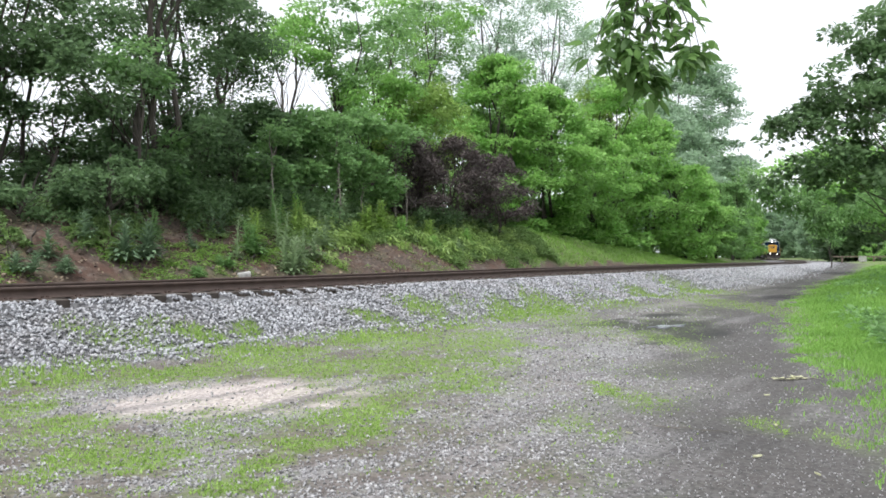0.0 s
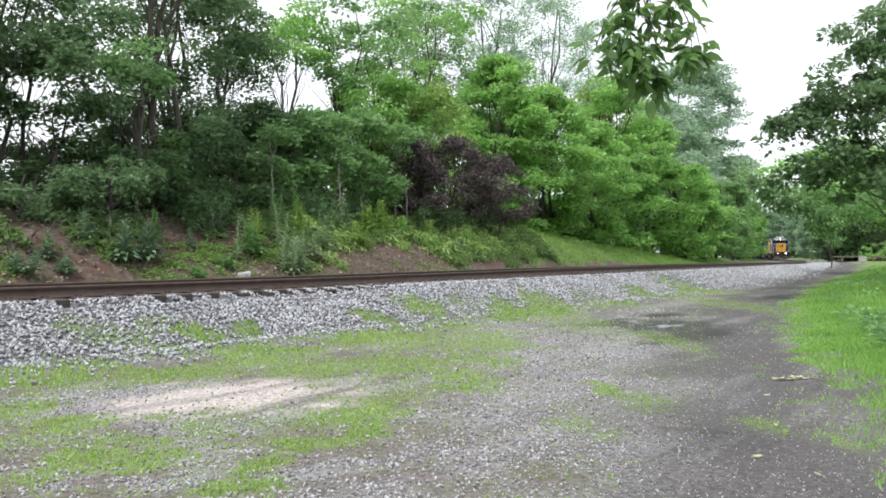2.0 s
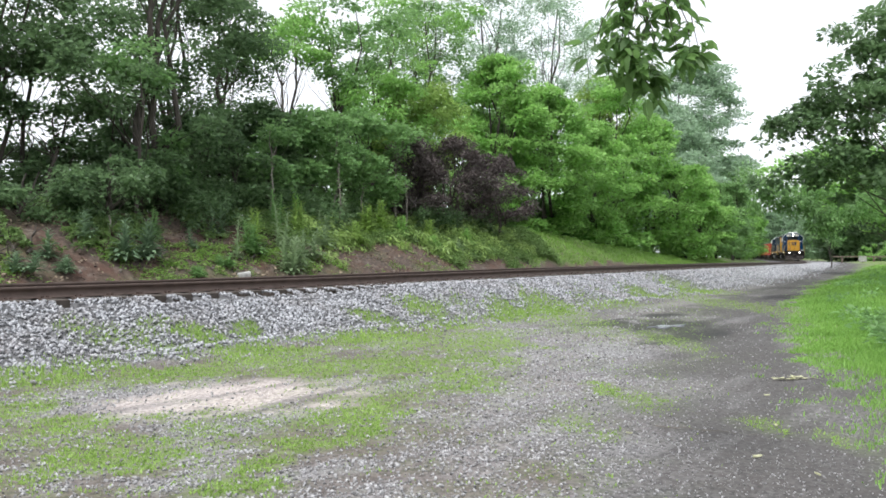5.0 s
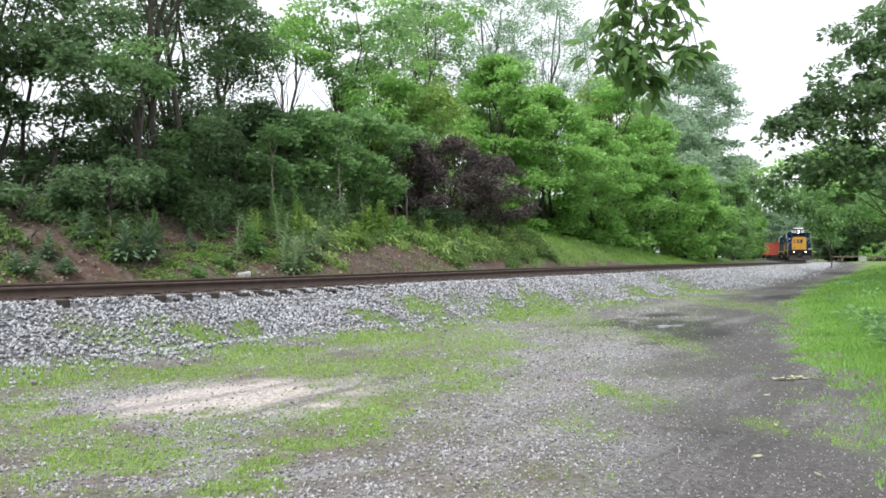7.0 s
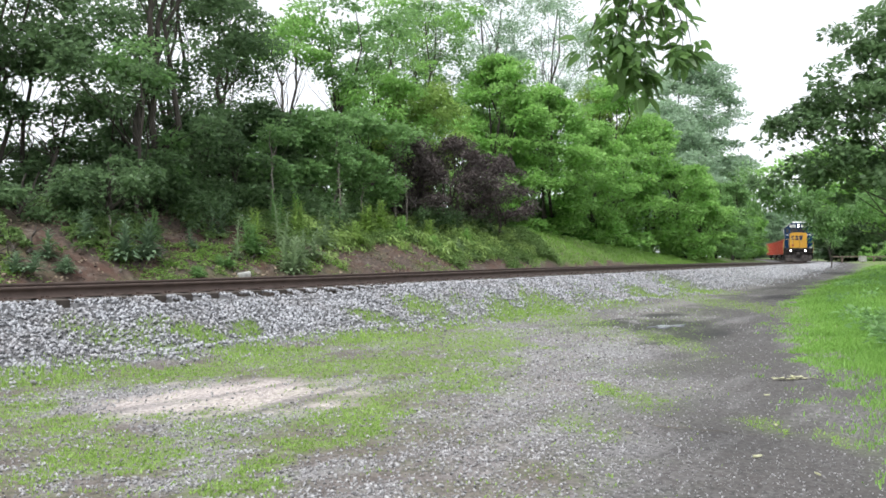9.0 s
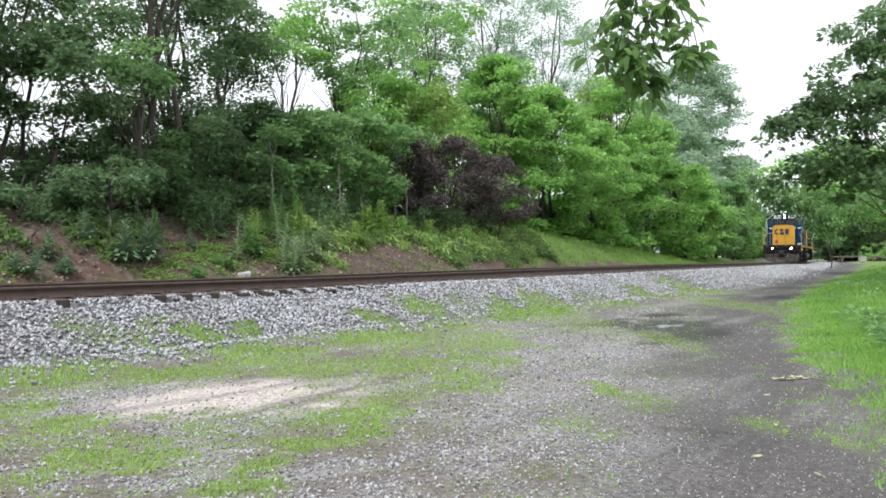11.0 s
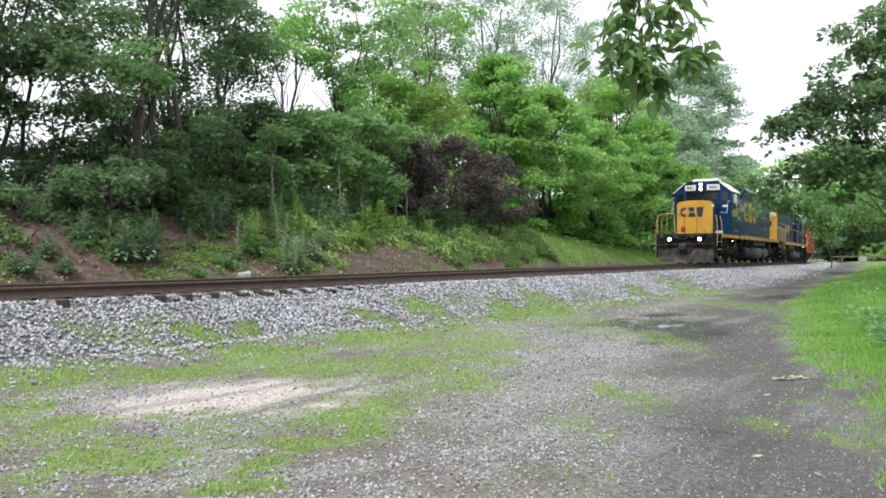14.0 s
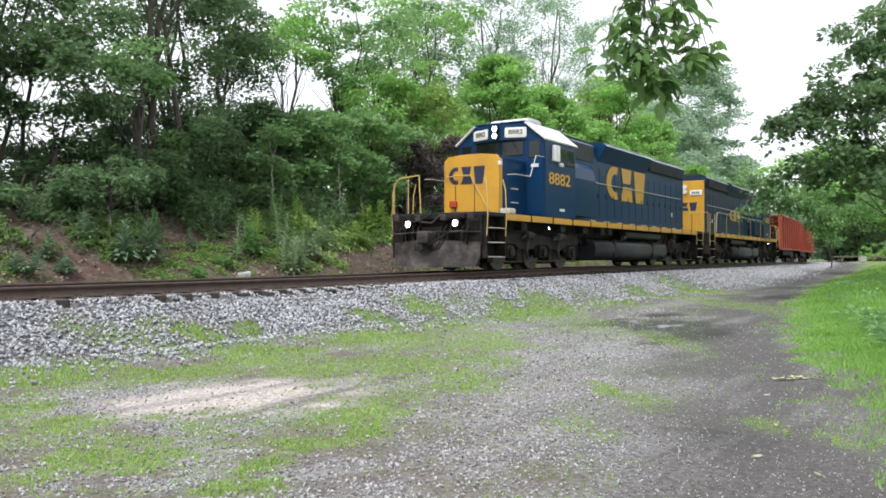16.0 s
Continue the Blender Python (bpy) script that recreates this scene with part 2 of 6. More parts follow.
def patch_mask(x, y):
    best = np.zeros(np.shape(x))
    wob = 0.8 * (fnoise(x, y, 0.7, 21) - 0.5) + 1.3 * (fnoise(x, y, 0.16, 22) - 0.5)
    for patches, weight in ((LUSH_PATCHES, 1.0), (THIN_PATCHES, 0.6)):
        for cx, cy, a, b in patches:
            near = (np.abs(x - cx) < 2.2 * a + 0.3) & (np.abs(y - cy) < 2.2 * b + 0.3)
            d = np.sqrt(((x[near] - cx) / (a + 0.06)) ** 2 + ((y[near] - cy) / (b + 0.06)) ** 2) + 1.1 * wob[near]
            best[near] = np.maximum(best[near], weight * (1 - ramp(d, 0.65, 1.40)))
    return best


def cover(x, y, so=None):
    """What lies on the ground: ballast, grass, pale gravel, soil, lane dirt; each 0 to 1."""
    s, off = line_coords(x, y) if so is None else so
    wob = fnoise(x, y, 1.1, 13) - 0.5
    ballast = np.where(off > 0, 1 - ramp(off + 1.2 * wob, 3.2, 4.3), 1 - ramp(-off + 0.6 * wob, 2.3, 2.9))
    edge = lane_edge(s)
    verge = ramp(off - edge - 0.45 + 1.3 * wob + 1.5 * (fnoise(x, y, 0.25, 14) - 0.5), -0.5, 0.55 + 0.7 * (1 - ramp(y, 6, 12)))
    verge = verge * (0.6 + 0.4 * ramp(y + 2.5 * (fnoise(x, y, 0.4, 16) - 0.5), 5.0, 8.5))
    patch = patch_mask(x, y)
    thin = ramp(0.5 * fnoise(x, y, 1.1, 31) + 0.5 * fnoise(x, y, 0.22, 32), 0.36, 0.60) * ramp(off, 2.8, 4.2) * (1 - 0.75 * ramp(off - edge, -4.6, -3.0)) * (1 - ramp(off - edge, -1.6, -0.6)) * (1 - ramp(s, 8, 22))
    bank_grass = np.where(off < -2.7 - 1.1 * ramp(s, 11, 14) - 0.8 * wob, np.maximum(0.22 * (1 - ramp(s, 6, 13)) * ramp(fnoise(s, off, 0.7, 43), 0.55, 0.72), ramp(fnoise(s, off, 1.8, 41) + 0.6 * ramp(s, 13, 19) - 0.50 * (1 - ramp(s, 6, 14)), 0.5, 0.75)), 0)
    soil = np.where(off < 0, ramp(-off + 0.5 * wob, 2.3, 2.9), 0)
    px, py = x + 2.05, y - 7.1
    pale = 1 - ramp(np.sqrt((px * 0.57 + py * 0.82) ** 2 / 1.30 ** 2 + (px * 0.82 - py * 0.57) ** 2 / 0.82 ** 2) + 1.3 * wob + 1.1 * (fnoise(x, y, 0.28, 24) - 0.5), 0.65, 1.2)
    dirt = 0.9 * ramp(off - edge + 1.9 * wob + 0.5 * (fnoise(x, y, 0.3, 15) - 0.5), -2.5, -0.5 - 0.9 * ramp(y, 7, 13)) * (1 - verge)
    loam = 0.95 * ramp(0.5 * fnoise(x, y, 0.8, 77) + 0.5 * fnoise(x, y, 0.25, 78), 0.38, 0.54) * ramp(-x, -0.9, 0.6) * ramp(off, 3.6, 4.4) * (1 - pale)
    for cx, cy, a, b in ((-0.15, 5.8, 0.30, 0.5), (0.0, 4.5, 0.35, 0.35), (0.55, 4.65, 0.3, 0.3), (-2.6, 5.3, 0.6, 0.35)):
        d = np.sqrt(((x - cx) / a) ** 2 + ((y - cy) / b) ** 2) + 1.6 * (fnoise(x, y, 0.3, 79) - 0.5)
        loam = np.maximum(loam, 0.8 * (1 - ramp(d, 0.5, 1.25)))
    lane_rut = (off - edge + 0.6 * wob + 3.6) / 0.55
    dirt = np.maximum(dirt, 0.6 * np.exp(-lane_rut ** 2) * ramp(s, -8, 2) * ramp(off, 3.4, 4.0) * (1 - verge))
    damp = np.zeros(np.shape(x))
    for cx, cy, a, b in ((3.9, 14.7, 1.8, 1.0), (3.2, 15.3, 1.5, 0.6), (4.6, 17.4, 1.0, 0.4), (4.2, 13.2, 1.5, 0.5), (10.4, 25.4, 1.8, 0.45)):
        u, v = (x - cx) * 0.6 + (y - cy) * 0.8, (x - cx) * 0.8 - (y - cy) * 0.6
        damp = np.maximum(damp, 1 - ramp(np.sqrt((u / a) ** 2 + (v / b) ** 2) + 0.9 * wob + 1.2 * (fnoise(x, y, 0.35, 25) - 0.5), 0.65, 1.2))
    return dict(ballast=ballast, verge=verge, patch=np.maximum(patch, 0.8 * thin) * (1 - 0.75 * pale), bank=bank_grass, soil=soil, pale=pale, loam=loam, dirt=dirt, damp=damp, along=s, across=off)


GX, GY = stretched(-900, 900, 0.16, 0.030), stretched(-60, 1500, 0.16, 0.026)


def ground_material():
    m, n, l, b = mat("ground_cover")
    co = n.new("ShaderNodeTexCoord").outputs["Object"]

    def mask(name):
        a = n.new("ShaderNodeAttribute")
        a.attribute_name = name
        return a.outputs["Fac"]
    vor = n.new("ShaderNodeTexVoronoi")
    vor.inputs["Scale"].default_value = 42
    l.new(co, vor.inputs["Vector"])
    bw = n.new("ShaderNodeRGBToBW")
    l.new(vor.outputs["Color"], bw.inputs[0])
    chip = bw.outputs[0]
    big = stepped(n, l, tex_noise(n, l, 0.7, 5, co), 0.35, 0.65)
    fine = tex_noise(n, l, 9, 6, co)
    gravel = mixed(n, l, chip, (0.045, 0.043, 0.044), (0.36, 0.352, 0.355))
    gravel = mixed(n, l, mixed(n, l, 1.0, big, 0.45, "MULTIPLY"), gravel, (0.150, 0.116, 0.106))
    lane = mixed(n, l, chip, (0.020, 0.019, 0.018), (0.105, 0.099, 0.094))
    lane = mixed(n, l, stepped(n, l, fine, 0.4, 0.7), lane, (0.056, 0.050, 0.046))
    pale = mixed(n, l, chip, (0.19, 0.165, 0.154), (0.60, 0.53, 0.495))
    stone = mixed(n, l, chip, (0.045, 0.045, 0.047), (0.20, 0.20, 0.205))
    earth = mixed(n, l, stepped(n, l, fine, 0.3, 0.7), (0.022, 0.017, 0.013), (0.135, 0.098, 0.078))
    earth = mixed(n, l, stepped(n, l, tex_noise(n, l, 1.6, 5, co), 0.45, 0.68), earth, mixed(n, l, fine, (0.040, 0.020, 0.014), (0.125, 0.068, 0.048)))
    earth = mixed(n, l, stepped(n, l, tex_noise(n, l, 3.1, 5, co), 0.58, 0.72), earth, mixed(n, l, chip, (0.05, 0.042, 0.036), (0.24, 0.20, 0.17)))
    turf = mixed(n, l, fine, (0.078, 0.120, 0.030), (0.205, 0.290, 0.078))
    comb = n.new("ShaderNodeCombineXYZ")
    for k, name, f in (("X", "along", 0.35), ("Y", "across", 2.4)):
        mul = n.new("ShaderNodeMath")
        mul.operation = "MULTIPLY"
        mul.inputs[1].default_value = f
        l.new(mask(name), mul.inputs[0])
        l.new(mul.outputs[0], comb.inputs[k])
    streak = tex_noise(n, l, 1.0, 5, comb.outputs[0])
    gravel = mixed(n, l, stepped(n, l, streak, 0.5, 0.72), gravel, mixed(n, l, chip, (0.05, 0.045, 0.042), (0.17, 0.155, 0.15)))
    lane = mixed(n, l, stepped(n, l, streak, 0.46, 0.30), lane, mixed(n, l, chip, (0.04, 0.039, 0.038), (0.22, 0.21, 0.205)))
    c = mixed(n, l, mask("dirt"), gravel, lane)
    c = mixed(n, l, mask("loam"), c, mixed(n, l, chip, (0.036, 0.029, 0.024), (0.165, 0.135, 0.118)))
    c = mixed(n, l, mixed(n, l, 1.0, mask("pale"), stepped(n, l, streak, 0.70, 0.50), "MULTIPLY"), c, pale)
    c = mixed(n, l, mask("ballast"), c, stone)
    c = mixed(n, l, mask("damp"), c, mixed(n, l, chip, (0.014, 0.013, 0.014), (0.036, 0.034, 0.034)))
    c = mixed(n, l, mask("soil"), c, earth)
    half = mixed(n, l, 1.0, mask("patch"), stepped(n, l, tex_noise(n, l, 11, 4, co), 0.36, 0.58), "MULTIPLY")
    c = mixed(n, l, half, c, turf)
    c = mixed(n, l, mask("bank"), c, mixed(n, l, fine, (0.05, 0.075, 0.022), (0.15, 0.215, 0.055)))
    c = mixed(n, l, mask("verge"), c, turf)
    l.new(c, b.inputs["Base Color"])
    b.inputs["Roughness"].default_value = 0.92
    bumped(n, l, b, chip, 0.6, 0.012)
    return m


def build_ground():
    x, y = np.meshgrid(GX, GY)
    x, y = x.ravel(), y.ravel()
    so = line_coords(x, y)
    z = ground_z(x, y, so)
    nx, ny = len(GX), len(GY)
    i = (np.arange(ny - 1)[:, None] * nx + np.arange(nx - 1)[None, :]).ravel()
    me = quick_mesh("ground", np.stack([x, y, z], 1), np.stack([i, i + 1, i + nx + 1, i + nx], 1), 4, ground_material(), True)
    for k, v in cover(x, y, so).items():
        me.attributes.new(k, "FLOAT", "POINT").data.foreach_set("value", v.astype(np.float32))
    tagged(new("ground", me), "gravel yard and grassy earth bank beside a railway", "ground", kind="structure")


build_ground()


# ---- the railway ----
STEEL = worn("rail_steel", (0.098, 0.068, 0.056), (0.050, 0.034, 0.028), 0.6, 0.3, 6, 0.7, 60, 0.3)
TIE_WOOD = worn("tie_wood", (0.075, 0.060, 0.050), (0.035, 0.030, 0.026), 0.9, 0, 5, 0.7, 30, 0.5)
RAIL_OUTLINE = ((-0.075, 0), (0.075, 0), (0.075, 0.012), (0.020, 0.032), (0.009, 0.05), (0.009, 0.118), (0.034, 0.130), (0.036, 0.166), (0.026, 0.172),
                (-0.026, 0.172), (-0.036, 0.166), (-0.034, 0.130), (-0.009, 0.118), (-0.009, 0.05), (-0.020, 0.032), (-0.075, 0.012))


def build_rail(off, label):
    s = np.arange(-40, 260, 1.0)
    v = []
    for du, dz in RAIL_OUTLINE:
        x, y = line(s, off + du)
        v.append(np.stack([x, y, RAIL_Z - rail_drop(s) - 0.172 + dz], 1))
    v = np.stack(v, 1).reshape(-1, 3)
    k = len(RAIL_OUTLINE)
    a = (np.arange(len(s) - 1)[:, None] * k + np.arange(k)[None, :]).ravel()
    b = (np.arange(len(s) - 1)[:, None] * k + (np.arange(k) + 1)[None, :] % k).ravel()
    me = quick_mesh("rail", v, np.stack([a, b, b + k, a + k], 1), 4, STEEL)
    return tagged(new("rail", me), label, "rail", group="rails of the railway line")


NEAR_RAIL = build_rail(0.755, "rusty brown steel rail on ballast beside the gravel lane")
build_rail(-0.755, "rusty brown steel rail on ballast beside the earth bank")


def build_ties():
    root = tagged(new("railway_ties"), "weathered dark wooden railway ties half buried in ballast", "railway ties")
    bm = box(bmesh.new(), -1.32, 1.36, -0.12, 0.12, -0.18, 0.0, 0.012)
    first = part("tie", bm, TIE_WOOD, root)
    rr = random.Random(3)
    for i in range(300):
        s = -34 + i * TIE_GAP + rr.uniform(-0.02, 0.02)
        ob = first if i == 0 else new("tie", first.data)
        ob.parent = root
        x, y = line(s, rr.uniform(-0.05, 0.05))
        ob.matrix_basis = pose(x, y, RAIL_Z - float(rail_drop(s)) - 0.173 + rr.uniform(-0.008, 0), 0, 0, -math.degrees(heading_at(s)) + rr.uniform(-1.2, 1.2))


build_ties()


def build_tie_plates(rail):
    """Rolled plates with spikes between rail and tie, on the stretch by the yard."""
    bm = box(bmesh.new(), -0.19, 0.19, -0.095, 0.095, -0.012, 0.006, 0.003)
    for x in (-0.115, 0.115):
        box(bm, x - 0.016, x + 0.016, -0.05, -0.02, 0.0, 0.035)
        box(bm, x - 0.016, x + 0.016, 0.03, 0.06, 0.0, 0.035)
    first = part("tie_plate", bm, STEEL, rail)
    for i in range(80):
        s = -34 + (i + 27) * TIE_GAP
        ob = first if i == 0 else new("tie_plate", first.data)
        ob.parent = rail
        x, y = line(s, 0.755)
        ob.matrix_basis = pose(float(x), float(y), RAIL_Z - float(rail_drop(s)) - 0.173, 0, 0, -math.degrees(heading_at(s)))


build_tie_plates(NEAR_RAIL)


# ---- stones, grass ----
def stones(name, x, y, z, size, material, seed, label, category, sink=0.3):
    """Angular crushed stones as one mesh: stretched and broken octahedra."""
    r = np.random.default_rng(seed)
    n = len(x)
    base = np.array([(1, 0, 0), (-1, 0, 0), (0, 1, 0), (0, -1, 0), (0, 0, 1), (0, 0, -1)], float)
    v = base[None] * r.uniform(0.55, 1.0, (n, 6, 1)) + r.uniform(-0.28, 0.28, (n, 6, 3))
    q = r.normal(size=(n, 4))
    q /= np.linalg.norm(q, axis=1, keepdims=True)
    w, a, b, c = q.T
    R = np.stack([1 - 2 * (b * b + c * c), 2 * (a * b - c * w), 2 * (a * c + b * w), 2 * (a * b + c * w), 1 - 2 * (a * a + c * c), 2 * (b * c - a * w),
                  2 * (a * c - b * w), 2 * (b * c + a * w), 1 - 2 * (a * a + b * b)], 1).reshape(n, 3, 3)
    v = np.einsum("nij,nkj->nki", R, v * np.array([1.15, 0.95, 0.8])) * (size[:, None, None] * 0.62)
    v += np.stack([x, y, z + size * (0.5 - sink)], 1)[:, None]
    f = np.array([(0, 2, 4), (2, 1, 4), (1, 3, 4), (3, 0, 4), (2, 0, 5), (1, 2, 5), (3, 1, 5), (0, 3, 5)])
    faces = (np.arange(n) * 6)[:, None, None] + f[None]
    ob = new(name, quick_mesh(name, v.reshape(-1, 3), faces, 3, material))
    return tagged(ob, label, category, kind="stuff")


def stone_material(name, dark, light, tint):
    m, n, l, b = mat(name)
    geo = n.new("ShaderNodeNewGeometry")
    c = mixed(n, l, geo.outputs["Random Per Island"], dark, light)
    c = mixed(n, l, stepped(n, l, tex_noise(n, l, 1.3, 4), 0.45, 0.75), c, mixed(n, l, 0.5, c, tint))
    c = mixed(n, l, stepped(n, l, tex_noise(n, l, 70, 3), 0.4, 0.8), c, tuple(v * 0.8 for v in light))
    l.new(c, b.inputs["Base Color"])
    b.inputs["Roughness"].default_value = 0.85
    return m


BALLAST = stone_material("ballast_stone", (0.045, 0.047, 0.051), (0.56, 0.57, 0.60), (0.25, 0.21, 0.19))
GRIT = stone_material("lane_grit", (0.035, 0.034, 0.034), (0.51, 0.505, 0.51), (0.18, 0.17, 0.168))


def build_ballast():
    r = np.random.default_rng(11)
    ss, oo, zz = [], [], []
    for s0, s1, density, sz in ((-18, 12, 430, 0.054), (12, 40, 170, 0.070), (40, 100, 70, 0.088)):
        n = int((s1 - s0) * 4.9 * density)
        ss.append(r.uniform(s0, s1, n))
        oo.append(r.uniform(0.3, 5.2, n))
        zz.append(r.uniform(0.7, 1.25, n) * sz)
    s, o, sz = np.concatenate(ss), np.concatenate(oo), np.concatenate(zz)
    keep = (r.random(len(s)) < np.maximum(1 - ramp(o + 0.7 * (fnoise(s, o, 1.0, 17) - 0.5), 2.9, 3.9), 0.10 * (1 - ramp(o, 3.6, 5.2)))) & (np.abs(o - 0.755) > 0.085)
    hollow = (o < 1.66) & (hollows(s) > 0.25)
    keep &= ~hollow
    s, o, sz = s[keep], o[keep], sz[keep]
    x, y = line(s, o)
    g = ground_z(x, y, (s, o)) + 0.02
    bare = r.random(len(x)) > 0.88 * patch_mask(x, y)
    x, y, g, sz = x[bare], y[bare], g[bare], sz[bare]
    stones("ballast", x, y, g, sz, BALLAST, 12, "grey crushed stone ballast sloping from the track", "ballast")


build_ballast()


def build_grit():
    r = np.random.default_rng(15)
    n = 150000
    d = 2.6 * (20 / 2.6) ** r.random(n)
    u = r.uniform(-0.62, 0.62, n)
    x, y = u * d, d
    s, o = line_coords(x, y)
    cv = cover(x, y, (s, o))
    keep = (o > 3.2) & (cv["verge"] < 0.5) & (r.random(n) > 0.75 * cv["patch"]) & (r.random(n) > 0.92 * cv["pale"]) & (r.random(n) > 0.8 * cv["loam"]) & (r.random(n) > 0.87 * cv["dirt"]) & (r.random(n) > 0.95 * cv["damp"])
    x, y, s, o, d = x[keep], y[keep], s[keep], o[keep], d[keep]
    size = (0.006 + 0.017 * r.random(len(x)) ** 2 * (1 + 0.09 * d)) * (1 - 0.45 * cv["dirt"][keep])
    stones("gravel", x, y, ground_z(x, y, (s, o)), size, GRIT, 16, "loose grey gravel scattered on the lane", "gravel")


build_grit()


def blades(name, x, y, z, height, width, material, seed, label, category, lean=0.5):
    """Grass blades, each a bent strip that narrows to a tip."""
    r = np.random.default_rng(seed)
    n = len(x)
    a = r.uniform(0, 2 * math.pi, n)
    b = r.uniform(0, 2 * math.pi, n)
    k = r.uniform(0.1, 1, n) * lean * height
    side = np.stack([np.cos(a), np.sin(a), 0 * a], 1) * width[:, None] / 2
    over = np.stack([np.cos(b), np.sin(b), 0 * b], 1) * k[:, None]
    up = np.stack([0 * a, 0 * a, height], 1)
    p = np.stack([x, y, z - 0.01], 1)
    mid = p + up * 0.6 + over * 0.3
    v = np.stack([p - side, p + side, mid + side * 0.8, mid - side * 0.8, p + up * 0.95 + over], 1)
    f = np.array([(0, 1, 2), (0, 2, 3), (3, 2, 4)])
    faces = (np.arange(n) * 5)[:, None, None] + f[None]
    ob = new(name, quick_mesh(name, v.reshape(-1, 3), faces, 3, material))
    return tagged(ob, label, category, kind="stuff")


def build_grass():
    r = np.random.default_rng(19)
    # low weeds and grass on the gravel
    n = 420000
    d = 2.8 * (30 / 2.8) ** r.random(n)
    x, y = r.uniform(-0.62, 0.5, n) * d, d
    s, o = line_coords(x, y)
    cv = cover(x, y, (s, o))
    keep = (r.random(n) < (0.12 * cv["patch"] + 0.8 * cv["patch"] ** 1.7) * (0.5 + 0.5 * ramp(fnoise(x, y, 0.10, 27), 0.38, 0.55))) & (o > 1.9) & (cv["verge"] < 0.4)
    x, y, s, o, d = x[keep], y[keep], s[keep], o[keep], d[keep]
    h = r.uniform(0.008, 0.034, len(x)) * (1 + 0.02 * d) * (1 + 1.6 * (1 - ramp(o, 3.6, 5.2)))
    blades("lawn_patches", x, y, ground_z(x, y, (s, o)), h, r.uniform(0.005, 0.012, len(x)) * (1 + 0.06 * d), GRASS, 20,
           "patches of short bright green grass on gravel", "grass", 0.9)
    # the verge beyond the lane
    n = 330000
    d = 4.0 * (70 / 4.0) ** r.random(n)
    x, y = r.uniform(0.2, 0.62, n) * d, d
    s, o = line_coords(x, y)
    cv = cover(x, y, (s, o))
    keep = (r.random(n) < cv["verge"] * (0.55 + 0.45 * ramp(y, 5, 9))) & (o > 4)
    x, y, s, o, d = x[keep], y[keep], s[keep], o[keep], d[keep]
    deep = ramp(o - lane_edge(s), 0, 1.8)
    h = r.uniform(0.02, 0.06, len(x)) + deep * r.uniform(0.01, 0.16, len(x)) * (0.3 + ramp(fnoise(x, y, 0.5, 23), 0.4, 0.7))
    blades("verge_grass", x, y, ground_z(x, y, (s, o)), h, r.uniform(0.005, 0.010, len(x)) * (1 + 0.07 * d), GRASS_LUSH, 24,
           "lush bright green grass on the verge of the lane", "grass", 0.7)
    # the mown slope on the bank
    n = 52000
    s, o = r.uniform(-17, 55, n), -r.uniform(2.7, 7.5, n)
    x, y = line(s, o)
    cv = cover(x, y, (s, o))
    keep = r.random(n) < cv["bank"]
    x, y, s, o = x[keep], y[keep], s[keep], o[keep]
    blades("bank_grass", x, y, ground_z(x, y, (s, o)), r.uniform(0.06, 0.2, len(x)) * (0.45 + 0.55 * ramp(s, 9, 14)), r.uniform(0.018, 0.040, len(x)) * (0.4 + 0.6 * ramp(s, 9, 14)), GRASS_BANK, 26,
           "green grass on the earth bank behind the track", "grass", 0.8)


build_grass()


# ---- trees and bushes ----
def tube(rows, path, radii, n=6):
    """Adds a tapered tube along path to rows = [verts, faces]."""
    verts, faces = rows
    base = len(verts)
    for i, p in enumerate(path):
        d = (path[min(i + 1, len(path) - 1)] - path[max(i - 1, 0)]).normalized()
        u = d.orthogonal().normalized()
        w = d.cross(u)
        for k in range(n):
            a = 2 * math.pi * k / n
            verts.append(p + (u * math.cos(a) + w * math.sin(a)) * radii[i])
    for i in range(len(path) - 1):
        for k in range(n):
            a, b = base + i * n + k, base + i * n + (k + 1) % n
            faces.append((a, b, b + n, a + n))


def wander(rr, a, b, steps, wob):
    pts = []
    for i in range(steps + 1):
        t = i / steps
        p = a.lerp(b, t)
        if 0 < i < steps:
            p += Vector((rr.uniform(-wob, wob), rr.uniform(-wob, wob), rr.uniform(-wob, wob) * 0.6))
        pts.append(p)
    return pts


